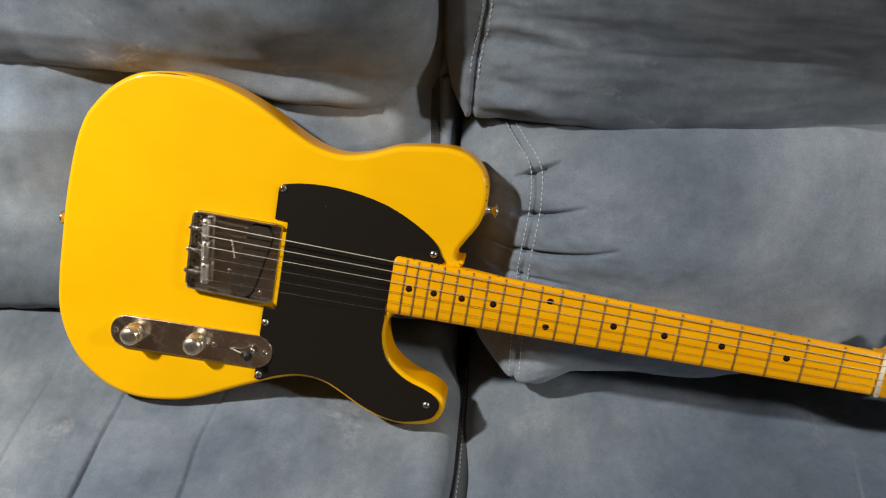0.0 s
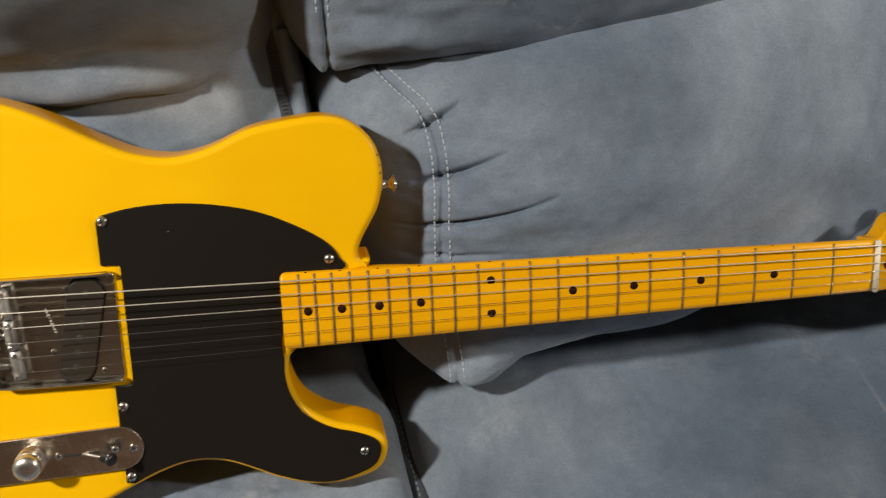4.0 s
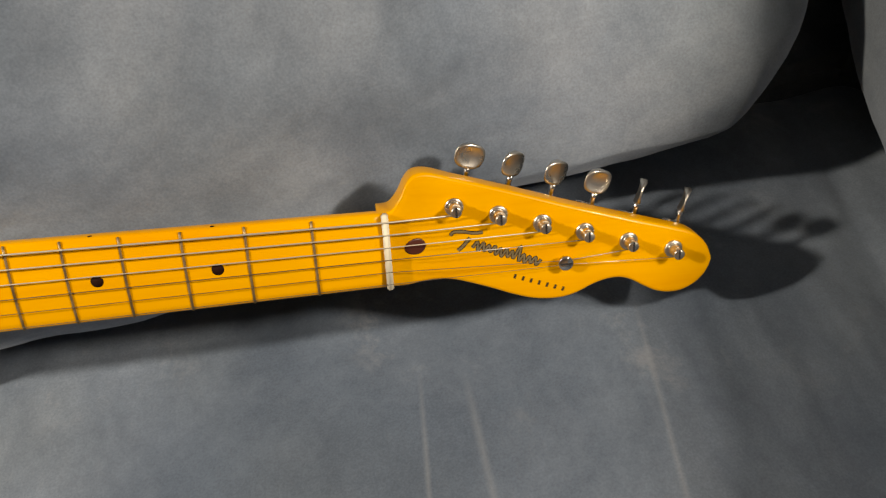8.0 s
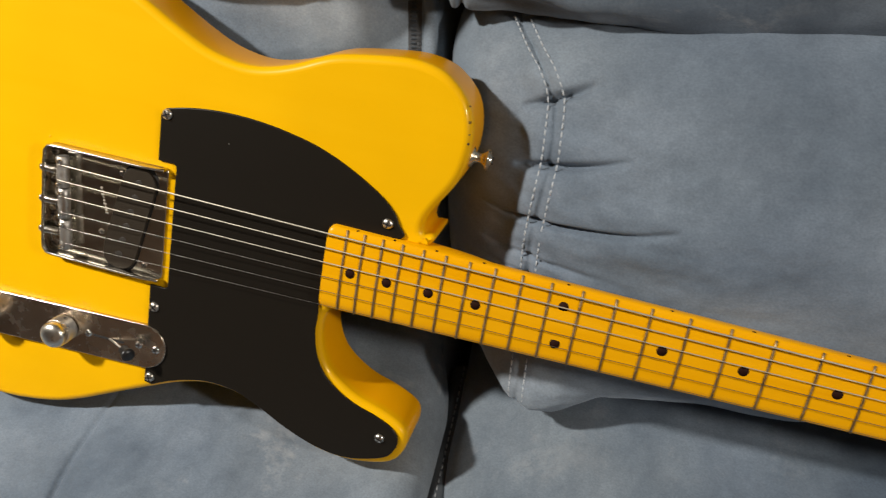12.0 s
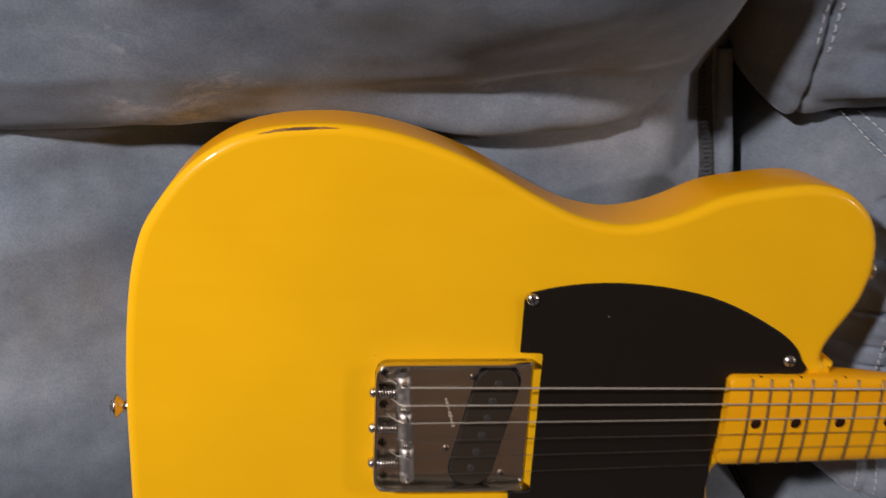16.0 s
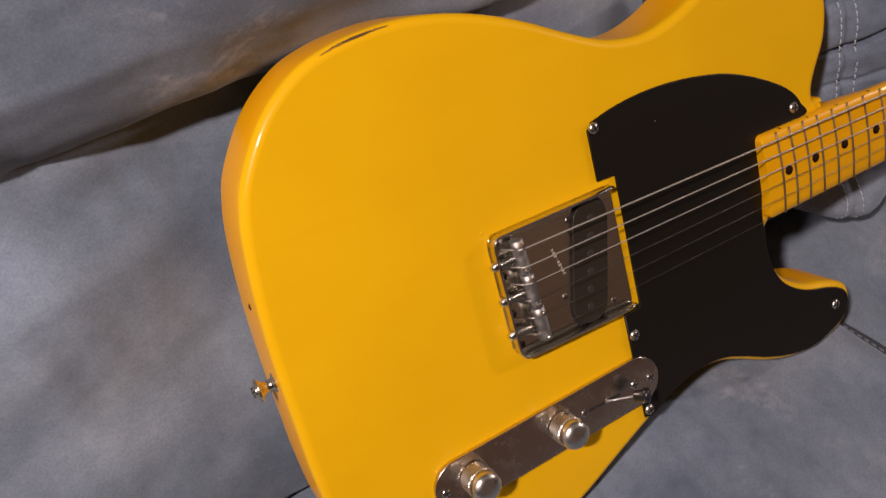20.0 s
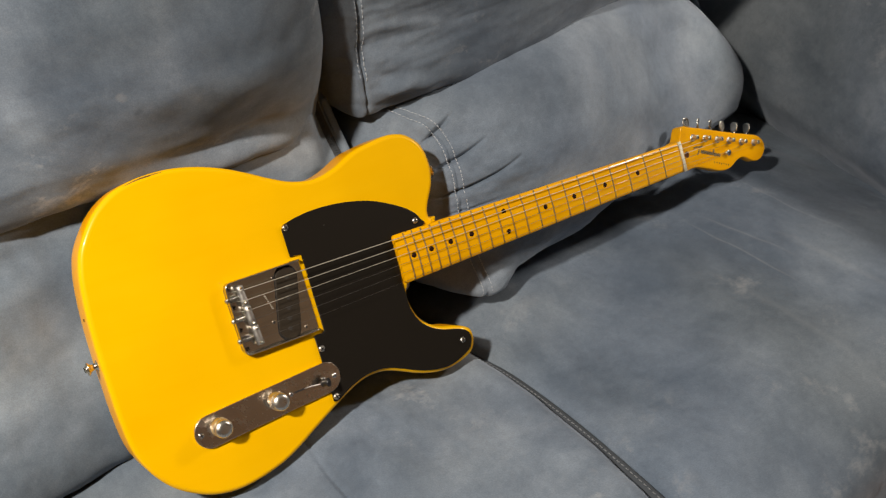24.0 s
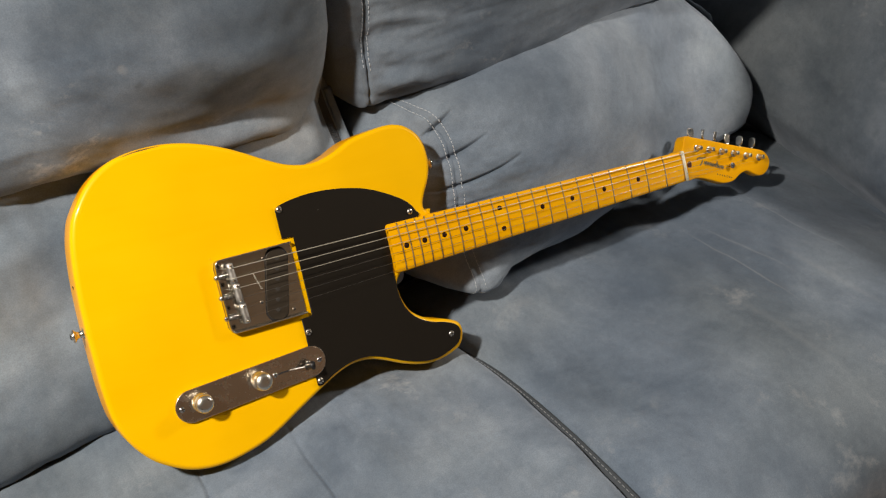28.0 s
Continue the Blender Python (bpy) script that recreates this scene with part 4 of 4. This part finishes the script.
for k in range(6):
    p = b + (a - b) * (-0.03 + 1.06 * k / 5)
    part("pole_piece", lathe([(0.0024, 0.0036), (0.0024, 0.00435), (0.0021, 0.0044), (0.0001, 0.00432)], 16, Matrix.Translation((p.x, p.y, 0))), MAGNET, pickup)
for x, y in ((33.5, 27.5), (20.5, -16.8), (53, -33.5)):
    screw(x * MM, y * MM, 0.0014, 0.0022, bridge, x, TARNISHED)
for x, y in ((-15.5, 31.5), (-15.5, 11.5), (-15.5, -12.5), (-14.5, -33.5)):
    screw(x * MM, y * MM, 0.0013, 0.0027, bridge, y, TARNISHED)
# stamped maker's line: plain bars
ETCHED = material("pale_etching", (0.48, 0.43, 0.35), 0.5, 0.3)
stamp = [block(0.0190 + 0.0006 * k, 0.0140 - 0.0021 * k, 0.0017, 0.0011 + 0.0005 * (k % 3), 0.0012, 0.0003, 0.0, None) for k in range(9)]
part("stamp", fused(*stamp), ETCHED, bridge, "worn stamped mark", False)

SADDLE_X = (-0.0052, -0.0036, -0.0020)
STRING_Y = [0.0270, 0.0162, 0.0054, -0.0054, -0.0162, -0.0270]
for k, y in enumerate((0.0215, -0.0003, -0.0221)):
    x = SADDLE_X[k]
    saddle = part("saddle", lathe([(0.0030, -0.0106), (0.0039, -0.0103), (0.0040, -0.006), (0.0040, 0.006), (0.0039, 0.0103), (0.0030, 0.0106)], 22,
                  pose(x, y, 0.0082, 90, 0, 2.5)), DULL, bridge, "barrel saddle")
    for dy in (-0.0078, 0.0078):
        part("height_screw", lathe([(0.0014, 0.0), (0.0014, 0.0128), (0.0006, 0.0131)], 10, Matrix.Translation((x, y + dy, 0.0016))), CHROME, saddle)
    part("length_screw", tube([(-0.0235, y - 0.0008, 0.0056), (x - 0.001, y - 0.0008, 0.0072)], 0.0011, 8), TARNISHED, saddle)
    head = lathe([(0.0016, -0.0008), (0.0029, -0.0006), (0.0029, 0.0008), (0.0019, 0.0022), (0.0001, 0.0025)], 16, pose(-0.0212, y - 0.0008, 0.0056, 0, -90, 0))
    part("screw_head", head, CHROME, saddle)
    coil = [(-0.0195 + 0.0118 * s / 96, y - 0.0008 + 0.0025 * math.cos(2 * math.pi * s / 12), 0.0062 + 0.0025 * math.sin(2 * math.pi * s / 12)) for s in range(97)]
    part("spring", tube(coil, 0.00052, 6), NICKEL, saddle)

# ---- controls ----
pa, pb = Vector((-0.0758, -0.0983)), Vector((0.0568, -0.0938))
axis = (pb - pa).normalized()
cross = Vector((-axis.y, axis.x))
line = [pb + 0.0168 * (math.cos(t) * axis + math.sin(t) * cross) for t in np.linspace(-math.pi / 2, math.pi / 2, 22)]
line += [pa + 0.0168 * (-math.cos(t) * axis - math.sin(t) * cross) for t in np.linspace(-math.pi / 2, math.pi / 2, 22)]
control = part("control_plate", slab(np.array([tuple(p) for p in line]), 0.0003, 0.0036, 0.0006, 2), WORN, guitar, "worn nickel control plate with two knobs and a switch")
PLATE_TOP = 0.0036


def knob(x, y, turn):
    teeth, rings = 56, []
    profile = [(0.0078, 0.0), (0.0078, 0.0007), (0.0093, 0.0009)] + [(0.0096, 0.0014 + 0.00094 * k) for k in range(11)] + [(0.0092, 0.0114), (0.0088, 0.0116)]
    for row, (r, z) in enumerate(profile):
        rough = 0.00026 if r > 0.0095 else 0.0
        swing = [r + (rough if (k + row) % 2 else -rough) for k in range(teeth)]
        rings.append([(w * math.cos(2 * math.pi * k / teeth), w * math.sin(2 * math.pi * k / teeth), z) for k, w in enumerate(swing)])
    m = pose(x, y, PLATE_TOP, 0, 0, turn)
    bm = loft(rings)
    bm.transform(m)
    ob = part("knob", bm, BRUSHED, control, "knurled nickel dome knob", False)
    dome = [(0.0088, 0.0112), (0.0093, 0.0118), (0.0094, 0.0142)] + [(0.0022 + 0.0072 * math.cos(t), 0.0150 + 0.0048 * math.sin(t)) for t in np.linspace(0.0, 1.5, 10)] + [(0.0012, 0.0199), (0.0001, 0.01995)]
    part("dome", lathe(dome, 36, m), BRUSHED, ob)
    part("set_screw", lathe([(0.0014, 0), (0.0014, 0.0002), (0.0001, 0.0002)], 10, m @ pose(0.0095, 0, 0.005, 0, 90, 0)), DARK, ob)


knob(-0.0665, -0.0968, 10), knob(-0.0030, -0.0948, 75)
for x, y in ((-86.2, -98.4), (66.4, -94.4), (14.5, -95.2), (53.5, -93.9)):
    screw(x * MM, y * MM, PLATE_TOP, 0.0030 if abs(x) > 60 else 0.0027, control, x)
part("switch_slot", block(0.0300, -0.0953, PLATE_TOP, 0.024, 0.0018, 0.0004, 0.0, None), DARK, control, smooth=False)
switch = part("switch", tube([(0.0300, -0.0953, 0.0030), (0.0380, -0.0953, 0.0072), (0.0450, -0.0955, 0.0110), (0.050, -0.0957, 0.0140)], 0.0008, 8), DULL, control, "blade switch lever")
tip = lathe([(0.0022, 0.0), (0.0036, 0.0005), (0.0037, 0.0060), (0.0040, 0.0064), (0.0048, 0.0070), (0.0049, 0.0088), (0.0042, 0.0098), (0.0026, 0.0104), (0.0001, 0.0106)], 24, pose(0.0465, -0.0956, 0.0118, 0, 52, 0))
part("switch_tip", tip, PLASTIC, switch, "black barrel switch tip")

# ---- strap buttons ----
for x, y, rz in ((-0.1520, 0.0002, 180), (0.2572, 0.0845, 8)):
    m = pose(x, y, -0.0205, 0, 90, 0) if rz == 8 else pose(x, y, -0.0205, 0, -90, 0)
    button = part("strap_button", lathe([(0.0068, -0.001), (0.0066, 0.0006), (0.0036, 0.002), (0.0030, 0.0062), (0.0048, 0.0086), (0.0066, 0.0096), (0.0066, 0.0108), (0.0048, 0.0114)], 26, m), BRASSY, guitar, "polished strap button")
    screw(0, 0, 0.0113, 0.0038, button, 0.5, BRASSY, m)
part("body_hole", lathe([(0.0016, -0.0002), (0.0016, 0.0003), (0.0001, 0.0003)], 12, pose(-0.1512, 0.046, -0.020, 0, -90, 0)), DARK, guitar)

# ---- tuners ----
POSTS = [(687.4, 18.9), (711.2, 12.2), (735.4, 4.8), (759.2, -2.6), (784.2, -10.9), (810.4, -18.4)]
SPIN = (14, 38, 33, 20, 72, 70)
away = Vector((0.264, 0.9645, 0)).normalized()
SHIFT = Vector((0.0062, 0, 0))
for (x, y), spin in zip(POSTS, SPIN):
    at = Vector((x * MM, y * MM, 0))
    tuner = part("tuner", lathe([(0.0048, 0.0006), (0.0052, 0.0012), (0.0050, 0.0020), (0.0036, 0.0022), (0.0032, 0.0021)], 26, Matrix.Translation(at)), BRUSHED, guitar, "vintage nickel tuner with an oval button")
    part("post", lathe([(0.0031, 0.0), (0.0031, 0.0045), (0.0026, 0.0055), (0.0026, 0.0080), (0.0031, 0.0092), (0.0031, 0.0104), (0.0024, 0.0109), (0.0001, 0.0107)], 20, Matrix.Translation(at)), BRUSHED, tuner)
    part("post_slot", block(at.x, at.y, 0.0104, 0.0011, 0.0056, 0.0012, 0.0, None), DARK, tuner, smooth=False)
    root = at + SHIFT + away * 0.004 + Vector((0, 0, -0.0165))
    end = at + SHIFT + away * 0.0132 + Vector((0, 0, -0.0165))
    part("housing", block(0, 0, 0, 0.0125, 0.022, 0.006, 0.0022, Matrix.Translation(at + away * 0.001 + Vector((0, 0, -0.0158))) @ pose(0, 0, 0, 0, 0, -17)), CHROME, tuner)
    part("shaft", tube([root, root.lerp(end, 0.5), end, end + away * 0.004], 0.0017, 10, [0.0022, 0.0017, 0.0016, 0.0021]), CHROME, tuner)
    # button: an oval wafer, thick at the rim, turned about its shaft
    rings = []
    for s in np.linspace(-1, 1, 15):
        wide = 0.0086 * math.sqrt(max(0.0, 1 - abs(s) ** 2.8)) + 0.0006
        thick = (0.0014 + 0.0026 * s * s) * (1.0 if abs(s) < 0.93 else 0.6)
        rings.append([(wide * math.cos(q), s * 0.0073, thick * math.sin(q) * (1 - 0.35 * math.sin(q) ** 2)) for q in np.linspace(0, 2 * math.pi, 20, endpoint=False)])
    bm = loft(rings)
    bm.transform(Matrix.Translation(end + away * 0.0098) @ pose(0, 0, 0, 0, 0, -17) @ pose(0, 0, 0, 0, spin, 0))
    part("button", bm, BRUSHED, tuner)
tree = part("string_tree", lathe([(0.0024, 0.0), (0.0024, 0.0038), (0.0042, 0.0046), (0.0044, 0.0058), (0.0036, 0.0064), (0.0001, 0.0066)], 24, Matrix.Translation((0.7472, -0.0184, 0.0008))), CHROME, guitar, "round string tree")
part("slot", block(0.7472, -0.0184, 0.0075, 0.0068, 0.0009, 0.0004, 0.0, None), DARK, tree, smooth=False)

# ---- decal on the head: plain strokes ----
DECAL = material("silver_decal", (0.24, 0.19, 0.10), 0.4, 0.3)
EDGE = material("dark_decal", (0.05, 0.030, 0.010), 0.5)
FACE = 0.00105
slope = Vector((0.927, -0.375, 0))
rise = Vector((0.375, 0.927, 0))


def stroke(points, width, name, mat, lift):
    pts = [Vector((0.6865, 0.0010, 0)) + slope * u * MM + rise * v * MM for u, v in spline(points, False, 6)]
    bm = bmesh.new()
    rows = []
    for i, p in enumerate(pts):
        dd = (pts[min(i + 1, len(pts) - 1)] - pts[max(i - 1, 0)]).normalized()
        s = Vector((-dd.y, dd.x, 0)) * width
        rows.append([bm.verts.new((*(p + s).xy, FACE + lift)), bm.verts.new((*(p - s).xy, FACE + lift))])
    for q, r in zip(rows, rows[1:]):
        bm.faces.new((q[0], q[1], r[1], r[0]))
    bmesh.ops.recalc_face_normals(bm, faces=bm.faces)
    return part(name, bm, mat, guitar, smooth=False)


SWEEP = [(-2.5, 0.8), (-1.4, 3.2), (3, 4.8), (9, 5.8), (14, 7.6)]
RIB = [(8.4, 2.6), (7.4, 0.0), (6.2, -3.2), (4.4, -6.2)]
TALL = (1.6, 2.0, 1.5, 1.9, 1.6, 2.1, 1.7, 5.8, 1.8, 1.5, 2.0, 1.6)
WAVE = [(11.5 + 1.72 * k, TALL[k // 2] if k % 2 else -2.5 + 0.5 * math.sin(2.3 * k)) for k in range(24)]
for pts, w in ((SWEEP, 1.1), (RIB, 1.15), (WAVE, 0.98)):
    stroke(pts, w * MM, "decal_outline", EDGE, 0.00012)
    stroke(pts, (w - 0.5) * MM, "decal_stroke", DECAL, 0.00020)
small = []
for k in range(7):
    p = Vector((0.7195, -0.0254, 0)) + Vector((0.0272 * k / 6, -0.0106 * k / 6, 0))
    small.append(block(0, 0, 0, 0.0013, 0.0026, 0.00008, 0, Matrix.Translation((p.x, p.y, FACE + 0.0001)) @ pose(0, 0, 0, 0, 0, -21)))
part("decal_bars", fused(*small), EDGE, guitar, "row of small dark bars", False)

# ---- strings ----
PLAIN = material("plain_string_steel", (0.34, 0.32, 0.29), 0.3, 1.0)
RADII = (0.00052, 0.00041, 0.00032, 0.00024, 0.00019, 0.00015)
NUT_Y = [0.0176 - 0.00704 * k for k in range(6)]
for k in range(6):
    y0, y1 = STRING_Y[k], NUT_Y[k]
    sx = SADDLE_X[k // 2]
    post = Vector((POSTS[k][0] * MM, POSTS[k][1] * MM, 0.0064))
    pts = [(-0.0150, y0 + 0.0012, 0.0012), (-0.0085, y0 + 0.0003, 0.0098), (sx - 0.001, y0, 0.0123), (sx + 0.002, y0, 0.0126)]
    for f in np.linspace(0.03, 1, 14):
        x = sx + (0.6497 - sx) * f
        pts.append((x, y0 + (y1 - y0) * f, 0.0126 + (0.0121 - 0.0126) * f))
    if k >= 4:
        pts.append((0.7472, -0.0184 + (0.0012 if k == 4 else -0.0012), 0.0052))
    pts.append((post.x - 0.0006, post.y - 0.0029, post.z))
    for q in np.linspace(-1.6, 2.0, 9):
        pts.append((post.x + 0.0030 * math.cos(q), post.y + 0.0030 * math.sin(q), post.z + 0.0003 * q))
    part("string", tube(pts, RADII[k], 7), STEEL if k < 3 else PLAIN, guitar, "wound string" if k < 3 else "plain steel string")
